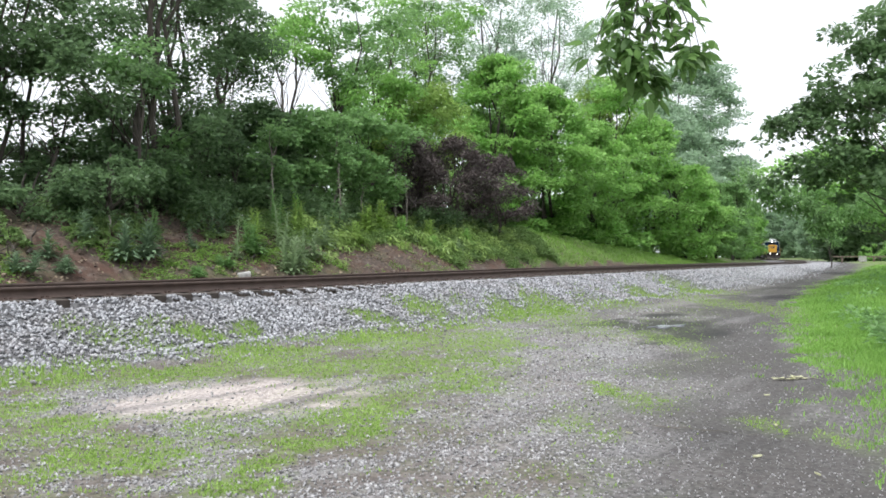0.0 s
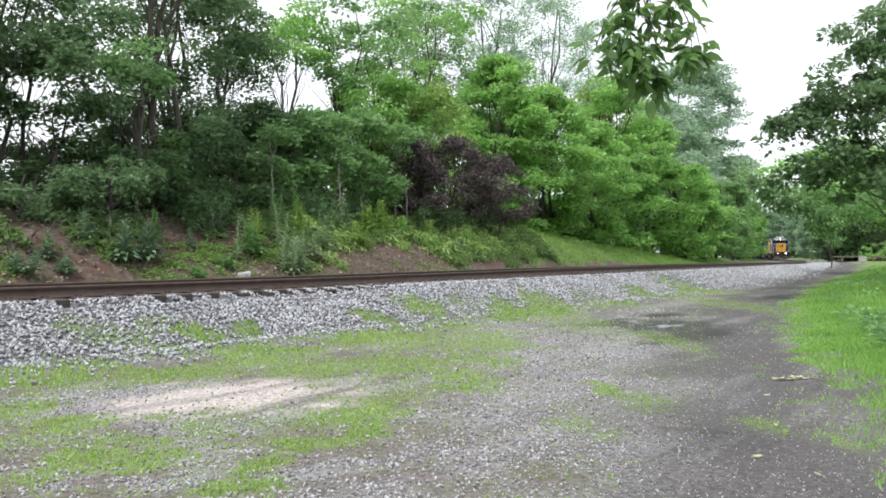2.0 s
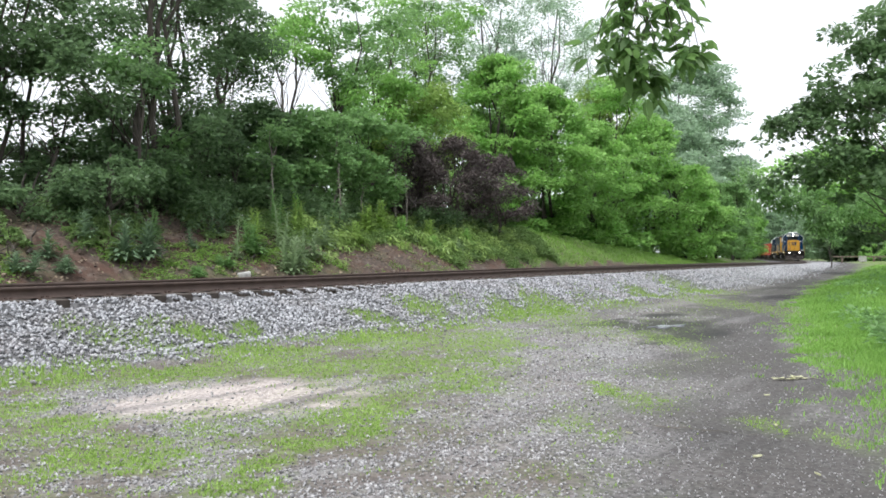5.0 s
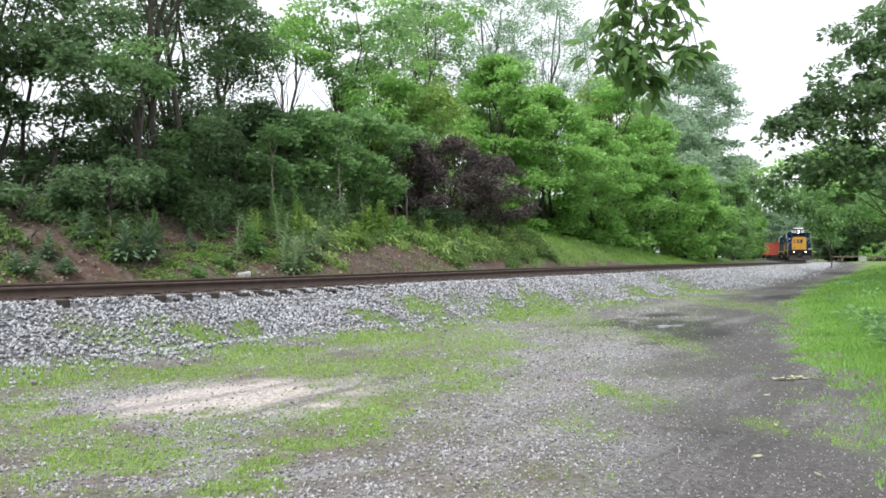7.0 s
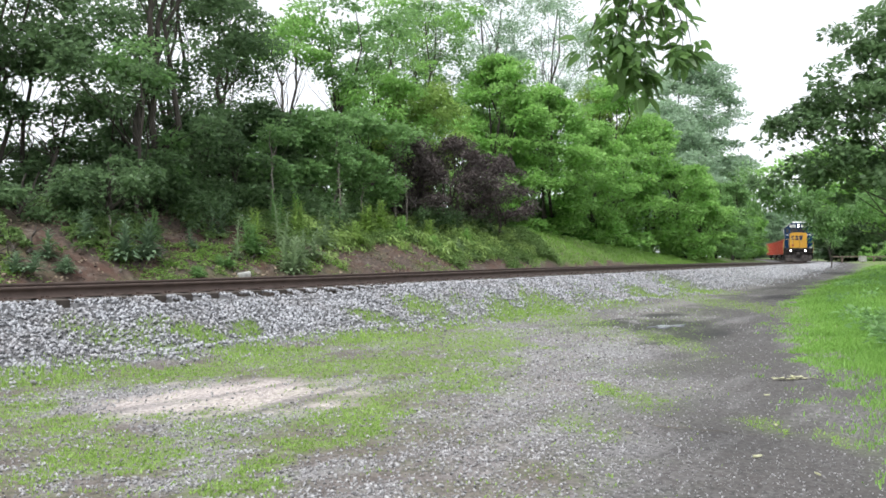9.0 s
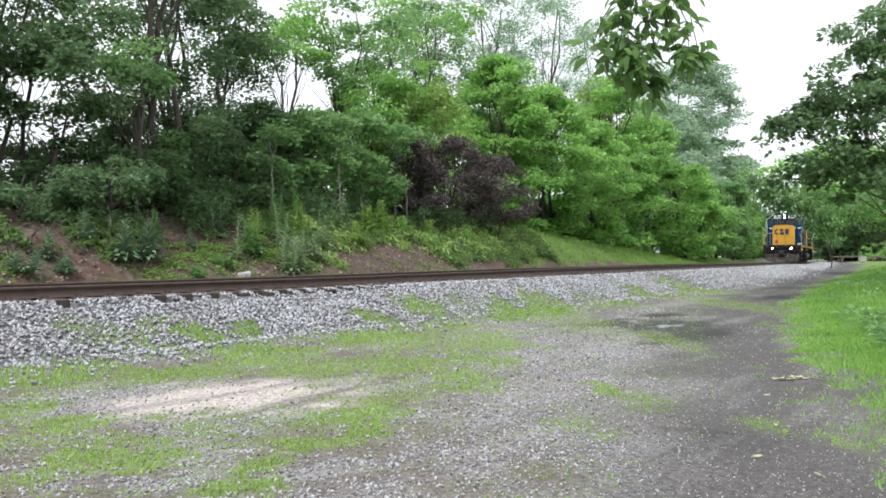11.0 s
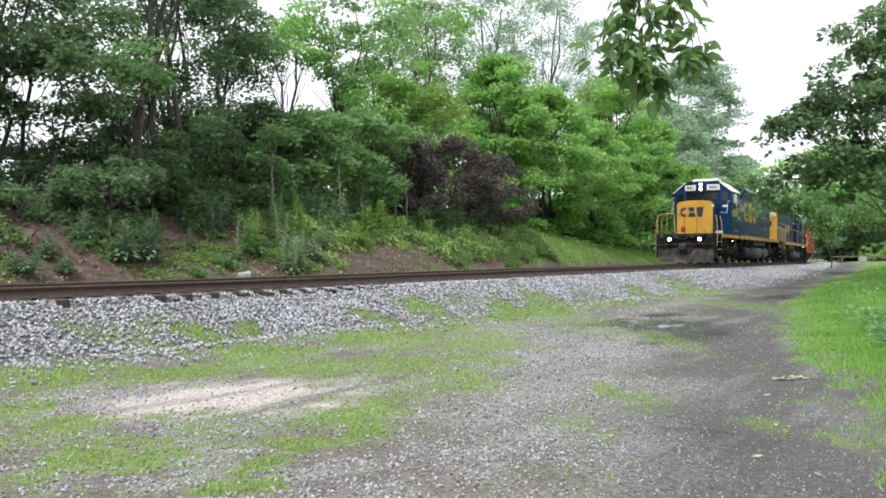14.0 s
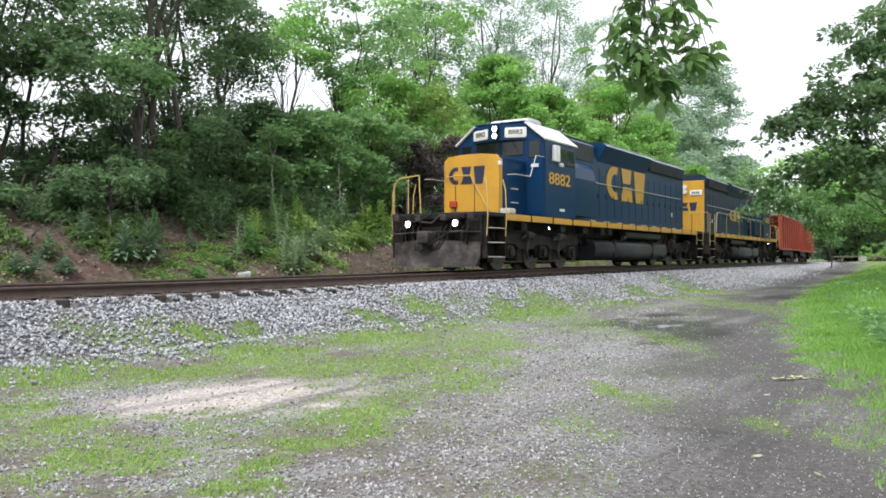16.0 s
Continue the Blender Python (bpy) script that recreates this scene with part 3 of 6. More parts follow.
def leaf_cloud(r, centres, radii, per, size, flat=0.7, droop=0.0, slim=0.5, fine=False):
    """Leaves round tuft centres: folded blades, denser at each tuft's skin; fine ones have rounded sides."""
    n = len(centres) * per
    c = np.repeat(centres, per, 0)
    rad = np.repeat(radii, per)
    d = r.normal(size=(n, 3))
    d /= np.linalg.norm(d, axis=1, keepdims=True)
    d[:, 2] = np.where(r.random(n) < 0.6, np.abs(d[:, 2]), d[:, 2])
    k = r.random(n) ** 0.4
    pos = c + d * (rad * k)[:, None] * np.array([1, 1, flat])
    pos[:, 2] -= droop * rad * r.random(n)
    out = d + r.normal(size=(n, 3)) * 0.7
    out[:, 2] = out[:, 2] * 0.5 - droop
    out /= np.linalg.norm(out, axis=1, keepdims=True)
    nrm = r.normal(size=(n, 3)) * 0.55 + np.array([0, 0, 0.8]) + d * 0.55
    side = np.cross(out, nrm)
    side /= np.linalg.norm(side, axis=1, keepdims=True) + 1e-6
    up = np.cross(side, out)
    L = (size * r.uniform(0.6, 1.3, n))[:, None]
    if fine:
        w = slim * 0.5
        v = np.stack([pos, pos + out * L * 0.25 + side * L * w * 0.85 + up * L * 0.08, pos + out * L * 0.62 + side * L * w * 0.75 + up * L * 0.03, pos + out * L - up * L * 0.15,
                      pos + out * L * 0.62 - side * L * w * 0.75 + up * L * 0.03, pos + out * L * 0.25 - side * L * w * 0.85 + up * L * 0.08], 1)
        return v.reshape(-1, 3), np.arange(n * 6).reshape(n, 6)
    v = np.stack([pos, pos + out * L * 0.45 + side * L * slim * 0.5 + up * L * 0.08, pos + out * L - up * L * 0.12,
                  pos + out * L * 0.45 - side * L * slim * 0.5 + up * L * 0.08], 1)
    return v.reshape(-1, 3), np.arange(n * 4).reshape(n, 4)


def crown_tufts(rr, x0, z0, z1, radius, n, shape, squash=1.0):
    """Tuft centres on an uneven crown between heights z0 and z1."""
    lobes = [(rr.uniform(0, 2 * math.pi), rr.uniform(-0.7, 0.9), rr.uniform(0.15, 0.45)) for _ in range(6)]
    out = []
    while len(out) < n:
        a, t, k = rr.uniform(0, 2 * math.pi), rr.random(), rr.random() ** 0.38
        if shape == "dome":
            w = math.sqrt(max(0.0, 1 - (t * 1.0) ** 2.2)) * (0.75 + 0.25 * min(1, t * 5))
        elif shape == "flat":
            w = 0.35 + 0.65 * math.sin(math.pi * (0.15 + 0.7 * t))
        elif shape == "tall":
            w = math.sin(math.pi * min(1, 0.12 + 0.80 * t)) ** 0.7
        else:
            w = math.sqrt(max(0.0, 1 - (2 * t - 1) ** 2))
        w *= 1 + sum(g * max(0, math.cos(a - la)) * max(0, 1 - abs(t * 2 - 1 - lt)) for la, lt, g in lobes) - 0.12
        out.append((math.cos(a) * k * w * radius, math.sin(a) * k * w * radius * squash, z0 + (z1 - z0) * t))
    return np.array(out)


def tree(name, label, category, x, y, top, bottom, radius, leaf, shape="round", tufts=60, per=110, tuft_r=0.8, size=0.13, stems=1, bark=None,
         seed=0, droop=0.0, flat=0.65, slim=0.5, thick=0.13, lean=(0, 0), group="", shift=0.0, limbs=13, clump=0.0, lobes=()):
    """A tree or bush: tapered trunk and limbs, and a crown of leaf tufts. top and bottom: world heights of the crown."""
    rr, r = random.Random(seed), np.random.default_rng(seed)
    g = float(ground_z(x, y)[0])
    root = tagged(new(name), label, category, group=group)
    root.matrix_basis = pose(x, y, g)
    top, bottom = top - g, max(bottom - g, 0.05)
    cs = crown_tufts(rr, 0, bottom, top - tuft_r * 0.5, max(0.2, radius - tuft_r * 0.5), tufts, shape)
    if clump:
        hubs = cs[:max(4, tufts // 9)]
        near = hubs[np.argmin(((cs[:, None] - hubs[None]) ** 2).sum(2), 1)]
        cs = cs + (near - cs) * clump * r.uniform(0.6, 1.2, (len(cs), 1))
    if lobes:
        cs = np.concatenate([np.array((lx, ly, lz - g)) + lr * np.array((1, 1, 0.7)) * np.clip(r.normal(size=(k, 3)) * 0.5, -1, 1) for lx, ly, lz, lr, k in lobes])
        cs[:, :2] -= (x, y)
    cs[:, 0] += lean[0] * (cs[:, 2] / top) + shift
    cs[:, 1] += lean[1] * (cs[:, 2] / top)
    rows = [[], []]
    tips = [Vector(c) for c in cs]
    for k in range(stems):
        foot = Vector((rr.uniform(-0.3, 0.3) * (stems > 1) * (1 + 0.15 * stems), rr.uniform(-0.3, 0.3) * (stems > 1), -0.15))
        head = Vector((lean[0] + shift + rr.uniform(-0.35, 0.35) * radius * (0.4 + 0.6 * (stems > 1)), lean[1] + rr.uniform(-0.3, 0.3) * radius * 0.5, top * 0.9))
        path = wander(rr, foot, head, 6, 0.035 * top)
        th = thick * rr.uniform(0.7, 1.1)
        tube(rows, path, [th * (1 - 0.13 * i) for i in range(7)], 7)
        mine = tips[k::stems]
        for tip in rr.sample(mine, min(len(mine), limbs)):
            i = max(1, min(5, int(6 * max(0.15, tip.z / top - rr.uniform(0.08, 0.3)))))
            start = path[i]
            limb = wander(rr, start, tip, 4, 0.09 * (tip - start).length)
            tube(rows, limb, [th * 0.24, th * 0.19, th * 0.14, th * 0.09, th * 0.04], 4)
    me = bpy.data.meshes.new("trunk")
    me.from_pydata(rows[0], [], rows[1])
    me.materials.append(bark or BARK)
    trunk = new("trunk", me)
    trunk.parent = root
    rad = tuft_r * r.uniform(0.55, 1.3, len(cs))
    v, f = leaf_cloud(r, cs, rad, per, size, flat, droop, slim)
    crown = new("crown", quick_mesh("crown", v, f, 4, leaf))
    crown.parent = root
    return root


GB = "trees on the bank"
DARK_TREE = "tall dark green broadleaf tree with slender trunks on the bank"
for i, (x, y, top, bot, rad, n) in enumerate(((-11.6, 21.6, 10.4, 5.6, 2.7, 150), (-8.2, 22.8, 11.2, 3.2, 2.5, 120), (-8.9, 26.5, 12.8, 3.4, 3.2, 140),
                                              (-7.5, 28.0, 12.6, 3.6, 1.9, 85), (-13.3, 20.2, 10.2, 2.8, 2.6, 110), (-11.9, 23.6, 4.6, 2.9, 1.6, 24), (-9.2, 23.8, 5.6, 2.4, 1.5, 36), (-7.9, 25.6, 6.0, 2.6, 1.4, 30))):
    tree("tree", DARK_TREE, "tree", x, y, top, bot, rad, LEAF_DARK, "round", int(n * 0.98), 112, 0.62, 0.155, 3, seed=100 + i, limbs=9, thick=0.10 + 0.05 * (i == 1), slim=0.6, group=GB, clump=0.46)
tree("tree", DARK_TREE, "tree", -10.1, 21.3, 5.6, 3.0, 1.0, LEAF_DARK, tufts=9, per=120, tuft_r=0.5, size=0.165, stems=2, seed=118, limbs=14, thick=0.08, slim=0.6, group=GB,
     lobes=((-11.3, 21.0, 5.1, 0.6, 9), (-9.5, 21.2, 5.0, 0.6, 10), (-9.3, 21.4, 3.9, 0.7, 10), (-10.6, 21.4, 3.6, 0.7, 8)))
tree("tree", "slender tree with bright green outer leaves among darker trees", "tree", -7.9, 21.0, 6.9, 5.7, 1.0, LEAF_MID, "flat", 11, 110, 0.5, 0.17, 1, seed=119, limbs=6, thick=0.06, slim=0.6, group=GB)
for i, (x, y, top, bot, rad, n) in enumerate(((-6.0, 31.6, 11.4, 7.9, 1.8, 17), (-4.4, 34.1, 12.9, 8.0, 2.5, 27), (-1.4, 43.3, 16.4, 10.8, 3.0, 30), (-2.6, 36.5, 13.0, 8.4, 1.9, 14))):
    tree("tree", "slender locust tree with flat layered light green foliage", "tree", x, y, top, bot, rad, LEAF_BRIGHT if i % 2 == 0 else LEAF_MID, "flat", n, 150, 0.9, 0.19, 2,
         seed=120 + i, flat=0.28, slim=0.6, thick=0.10, group=GB)
for i, (x, y, top, bot, rad) in enumerate(((-6.0, 27.5, 6.5, 2.2, 1.7), (-4.8, 28.9, 7.0, 2.2, 1.8), (-3.5, 31.3, 7.2, 2.4, 1.9), (-2.3, 34.9, 7.4, 2.6, 2.0))):
    tree("shrub", "dense green shrub under taller trees on the bank", "shrub", x, y, top, bot, rad, (LEAF_DARK, LEAF_MID, LEAF_MID, LEAF_OLIVE)[i], "tall", 60, 140, 0.5, 0.19, 3, seed=130 + i,
         thick=0.06, slim=0.6, group="shrubs on the bank", clump=0.5)
for i, (x, y, top, bot, rad) in enumerate(((-3.0, 34.8, 9.6, 5.0, 2.4), (-0.9, 36.7, 9.7, 4.8, 2.4))):
    tree("tree", "olive green tree with drooping fine foliage", "tree", x, y, top, bot, rad, LEAF_OLIVE if i else LEAF_BRIGHT, "round", 62, 140, 0.66, 0.19, 2, seed=140 + i, droop=0.5, group=GB, clump=0.45)
for i, (x, y, top, bot, rad, n) in enumerate(((2.9, 43.4, 12.3, 2.6, 3.4, 140), (5.9, 46.5, 11.1, 2.0, 3.5, 140), (9.1, 51.0, 9.9, 1.7, 3.0, 100))):
    tree("tree", "bushy bright green tree leafed to the ground", "tree", x, y, top, bot, rad, LEAF_BRIGHT, "dome", int(n * 0.9), 230, 0.85, 0.22, 3, seed=150 + i, slim=0.6, flat=0.55, group=GB, clump=0.18)
for i, (x, y, top, bot, rad) in enumerate(((-1.4, 32.6, 6.1, 2.9, 1.7), (0.4, 34.4, 6.3, 2.8, 1.9), (2.0, 36.2, 5.9, 3.0, 2.2))):
    tree("shrub", "dark purple-leaved bush on the bank", "shrub", x, y, top, bot, rad, LEAF_PURPLE, "dome", 90, 120, 0.40, 0.12, 6, seed=160 + i, thick=0.05, limbs=16, clump=0.35,
         group="purple bushes")
for i, (x, y, top, bot, rad) in enumerate(((11.8, 57.6, 14.2, 1.4, 4.0), (15.3, 61.3, 12.1, 1.1, 3.3))):
    tree("tree", "dense mid-green tree beside the line", "tree", x, y, top, bot, rad, LEAF_BRIGHT, "dome", 110, 170, 1.0, 0.27, 3, seed=170 + i, slim=0.6, flat=0.5, group=GB)
for i, (x, y, top, bot, rad) in enumerate(((18.2, 62.2, 8.6, 0.7, 3.0), (24.7, 74.5, 8.1, 0.7, 2.8), (33.4, 92.7, 9.6, 0.6, 2.8), (47.0, 126.9, 11.0, 0.6, 2.7), (39.5, 108.0, 10.7, 0.6, 2.7),
                                           (29.3, 83.0, 9.0, 0.6, 2.8), (21.2, 67.5, 8.4, 0.7, 2.8), (52.0, 142, 12, 0.6, 2.8), (49.9, 131.5, 10.0, 0.6, 2.7), (55.2, 148.0, 11.5, 0.6, 2.7))):
    tree("shrub", "rounded bright green bush close to the track", "shrub", x, y, top, bot, rad, LEAF_BRIGHT if i % 2 == 0 else LEAF_MID, "dome", 70, 160, 0.85, 0.27, 3, clump=0.3,
         seed=180 + i, slim=0.6, flat=0.5, group="bushes beside the track")
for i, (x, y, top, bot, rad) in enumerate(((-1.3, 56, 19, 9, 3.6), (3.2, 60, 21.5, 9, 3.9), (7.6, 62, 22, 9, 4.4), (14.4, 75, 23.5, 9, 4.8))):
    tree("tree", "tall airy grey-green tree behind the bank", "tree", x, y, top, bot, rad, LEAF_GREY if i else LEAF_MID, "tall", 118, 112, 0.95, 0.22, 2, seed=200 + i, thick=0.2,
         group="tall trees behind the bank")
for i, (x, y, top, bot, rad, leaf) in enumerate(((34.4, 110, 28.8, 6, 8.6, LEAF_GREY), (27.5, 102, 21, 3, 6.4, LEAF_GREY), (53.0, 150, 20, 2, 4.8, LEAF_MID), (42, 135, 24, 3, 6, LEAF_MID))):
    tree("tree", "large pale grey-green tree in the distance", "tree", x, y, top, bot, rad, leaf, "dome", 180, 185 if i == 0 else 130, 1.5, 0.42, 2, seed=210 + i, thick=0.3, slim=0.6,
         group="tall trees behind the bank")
tree("tree", "yellow-green tree rising behind the bright bushes", "tree", 13.4, 70, 16.8, 6, 3.4, LEAF_OLIVE, "dome", 90, 130, 1.1, 0.30, 2, seed=208, thick=0.2, slim=0.6, group="tall trees behind the bank")
# undergrowth along the bank's crest
for i, (x, y, top, bot, rad) in enumerate(((-8.9, 22.6, 3.6, 2.0, 1.1), (-7.6, 24.0, 4.2, 2.0, 1.3), (-6.7, 25.7, 5.3, 1.9, 1.5))):
    tree("shrub", "dark leafy undergrowth shrub on top of the bank", "shrub", x, y, top, bot, rad, LEAF_DARK, "round", 18, 90, 0.42, 0.16, 3, seed=220 + i, thick=0.04, slim=0.6,
         group="shrubs on the bank")
# low boughs that overhang and shade the crest of the bank
for i, (s, off, top, bot, rad) in enumerate(((-7.8, -6.0, 3.3, 2.5, 1.3), (-6.0, -6.0, 4.0, 2.6, 1.3), (-4.4, -6.3, 4.2, 2.6, 1.3))):
    x, y = line(s, off)
    tree("shrub", "dark shrub with low boughs overhanging the bank", "shrub", float(x), float(y), top, bot, rad, LEAF_DARK, "flat", 20, 95, 0.36, 0.13, 2, seed=340 + i, thick=0.06, slim=0.55, droop=0.35, clump=0.45,
         limbs=12, group="shrubs on the bank")
# slender young trees in front of the shrubs
for i, (s, off, top, bot, rad) in enumerate(((0.6, -6.6, 5.6, 3.4, 0.9), (3.4, -6.5, 6.2, 3.9, 1.0), (5.0, -6.6, 5.4, 3.6, 0.9), (7.2, -6.6, 6.4, 4.2, 1.0), (-3.4, -6.7, 4.8, 3.2, 0.8))):
    x, y = line(s, off)
    tree("young_tree", "slender young tree with a pale stem on the bank", "tree", float(x), float(y), top, bot, rad, LEAF_MID, "round", 13, 90, 0.45, 0.16, 1, BARK_PALE,
         seed=300 + i, thick=0.05, slim=0.55, limbs=7, group="young trees on the bank")
# a second row that closes the view behind
for i, (s, off, top, rad) in enumerate(((-4, -13, 3.4, 1.6), (-0.5, -13.5, 4.4, 1.8), (3.5, -13, 6.4, 2.2), (8, -13.5, 7.6, 2.5), (12.5, -13.5, 8.4, 2.6), (17.5, -14, 9.0, 2.8), (24, -14, 11.0, 3.2), (31, -14, 12.0, 3.4), (20, -10.5, 5.0, 2.0), (25, -10, 4.6, 2.0), (30, -10.5, 5.0, 2.2), (36, -10.5, 6.0, 2.4))):
    x, y = line(s, off)
    tree("shrub", "thick green scrub behind the first trees", "shrub", float(x), float(y), top, 1.6, rad, LEAF_DARK if i < 1 else LEAF_MID, "dome", 62, 100, 0.8, 0.26, 3, seed=260 + i,
         thick=0.07, slim=0.65, group="scrub behind the trees")
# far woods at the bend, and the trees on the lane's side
# most of these carry the haze of distance in their leaf colour
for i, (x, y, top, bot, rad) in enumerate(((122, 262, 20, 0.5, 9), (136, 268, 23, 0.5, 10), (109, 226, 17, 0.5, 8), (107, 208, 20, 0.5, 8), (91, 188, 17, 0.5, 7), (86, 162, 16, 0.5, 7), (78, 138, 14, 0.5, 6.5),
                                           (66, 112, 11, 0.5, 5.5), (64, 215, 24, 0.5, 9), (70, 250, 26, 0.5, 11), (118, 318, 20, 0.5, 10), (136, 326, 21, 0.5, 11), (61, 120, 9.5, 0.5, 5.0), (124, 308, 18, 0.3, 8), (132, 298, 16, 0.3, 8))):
    tree("tree", "distant green tree at the bend of the line", "tree", x, y, top, bot, rad, LEAF_DARK if i in (7, 12) else LEAF_MID if i in (5, 6) else LEAF_HAZE, "dome", 130, 110, 2.2, 0.75, 1, seed=230 + i, thick=0.3, slim=0.7,
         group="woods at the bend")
for i, (x, y, top, bot, rad, n, lean) in enumerate(((21.4, 36, 7.6, 2.8, 5.0, 120, (0, 0)), (31.2, 52, 8.4, 2.6, 4.2, 90, (0, 0)), (46, 74, 10, 2.2, 6, 110, (0, 0)))):
    tree("tree", "dark green spreading tree overhanging the lane", "tree", x, y, top, bot, rad, LEAF_BRIGHT if i == 0 else LEAF_DARK, "round", int(n * 0.8), 200, 0.85, 0.24 + 0.04 * i, 2, seed=251 + i, thick=0.16,
         droop=0.25, shift=(0.0, -3.2, 0.0)[i], slim=0.65, flat=0.55, lean=lean, group="trees beside the lane")
tree("tree", "dark green spreading tree with long limbs overhanging the lane", "tree", 14.2, 22.5, 9.6, 3.0, 3.0, LEAF_DARK, tufts=9, per=76, tuft_r=0.43, size=0.185, stems=2, seed=250, thick=0.17,
     droop=0.3, slim=0.6, flat=0.55, limbs=26, group="trees beside the lane",
     lobes=((11.95, 22.5, 7.25, 1.0, 15), (10.95, 22.3, 5.65, 1.2, 26), (9.7, 22.5, 4.95, 0.7, 10), (10.3, 22.8, 3.85, 1.15, 14), (11.8, 22.4, 3.65, 1.1, 22), (12.1, 22.6, 6.0, 0.8, 15), (11.0, 22.4, 4.6, 0.8, 8),
            (13.8, 22.5, 5.0, 1.6, 30), (13.6, 22.5, 8.0, 1.7, 34), (15.2, 22.8, 6.5, 1.7, 30)))
tree("tree", "light green tree with drooping leaves reaching over the lane", "tree", 17.6, 31.0, 5.6, 2.0, 2.0, LEAF_MID, tufts=9, per=84, tuft_r=0.40, size=0.14, stems=1, seed=254, thick=0.09,
     droop=0.9, slim=0.5, flat=0.8, limbs=5, group="trees beside the lane",
     lobes=((11.95, 31.0, 4.45, 0.9, 9), (11.8, 31.2, 3.25, 0.55, 3), (12.9, 31.0, 3.9, 0.8, 8), (14.0, 31.0, 3.65, 0.8, 11), (14.8, 31.0, 2.5, 0.6, 6), (16.3, 31.2, 3.4, 1.1, 16), (17.4, 31.2, 4.4, 1.4, 20),
            (12.3, 31.0, 3.6, 0.4, 4), (13.0, 31.2, 3.35, 0.45, 6), (13.7, 31.0, 3.2, 0.5, 8), (14.4, 31.1, 2.85, 0.5, 8), (15.2, 31.0, 3.0, 0.7, 10)))
tree("sapling", "thin sapling with a small round crown beside the lane", "sapling", 31.4, 66, 3.9, 1.9, 0.9, LEAF_MID, "round", 14, 60, 0.4, 0.2, 1, seed=291, thick=0.06)
tree("shrub", "low bright green bush behind the barrier", "shrub", 55.5, 103, 3.6, 0.9, 2.3, LEAF_BRIGHT, "dome", 30, 70, 0.45, 0.2, 2, seed=292, thick=0.04)


# ---- weeds on the bank ----
LITTER = leafy("dry_litter", (0.06, 0.042, 0.028), (0.42, 0.34, 0.25), 0.1, 0.8)
BANK_CLOD = stone_material("bank_clod", (0.020, 0.014, 0.010), (0.12, 0.085, 0.065), (0.07, 0.048, 0.036))
BANK_STONE = stone_material("bank_stone", (0.05, 0.04, 0.034), (0.30, 0.26, 0.23), (0.14, 0.10, 0.08))


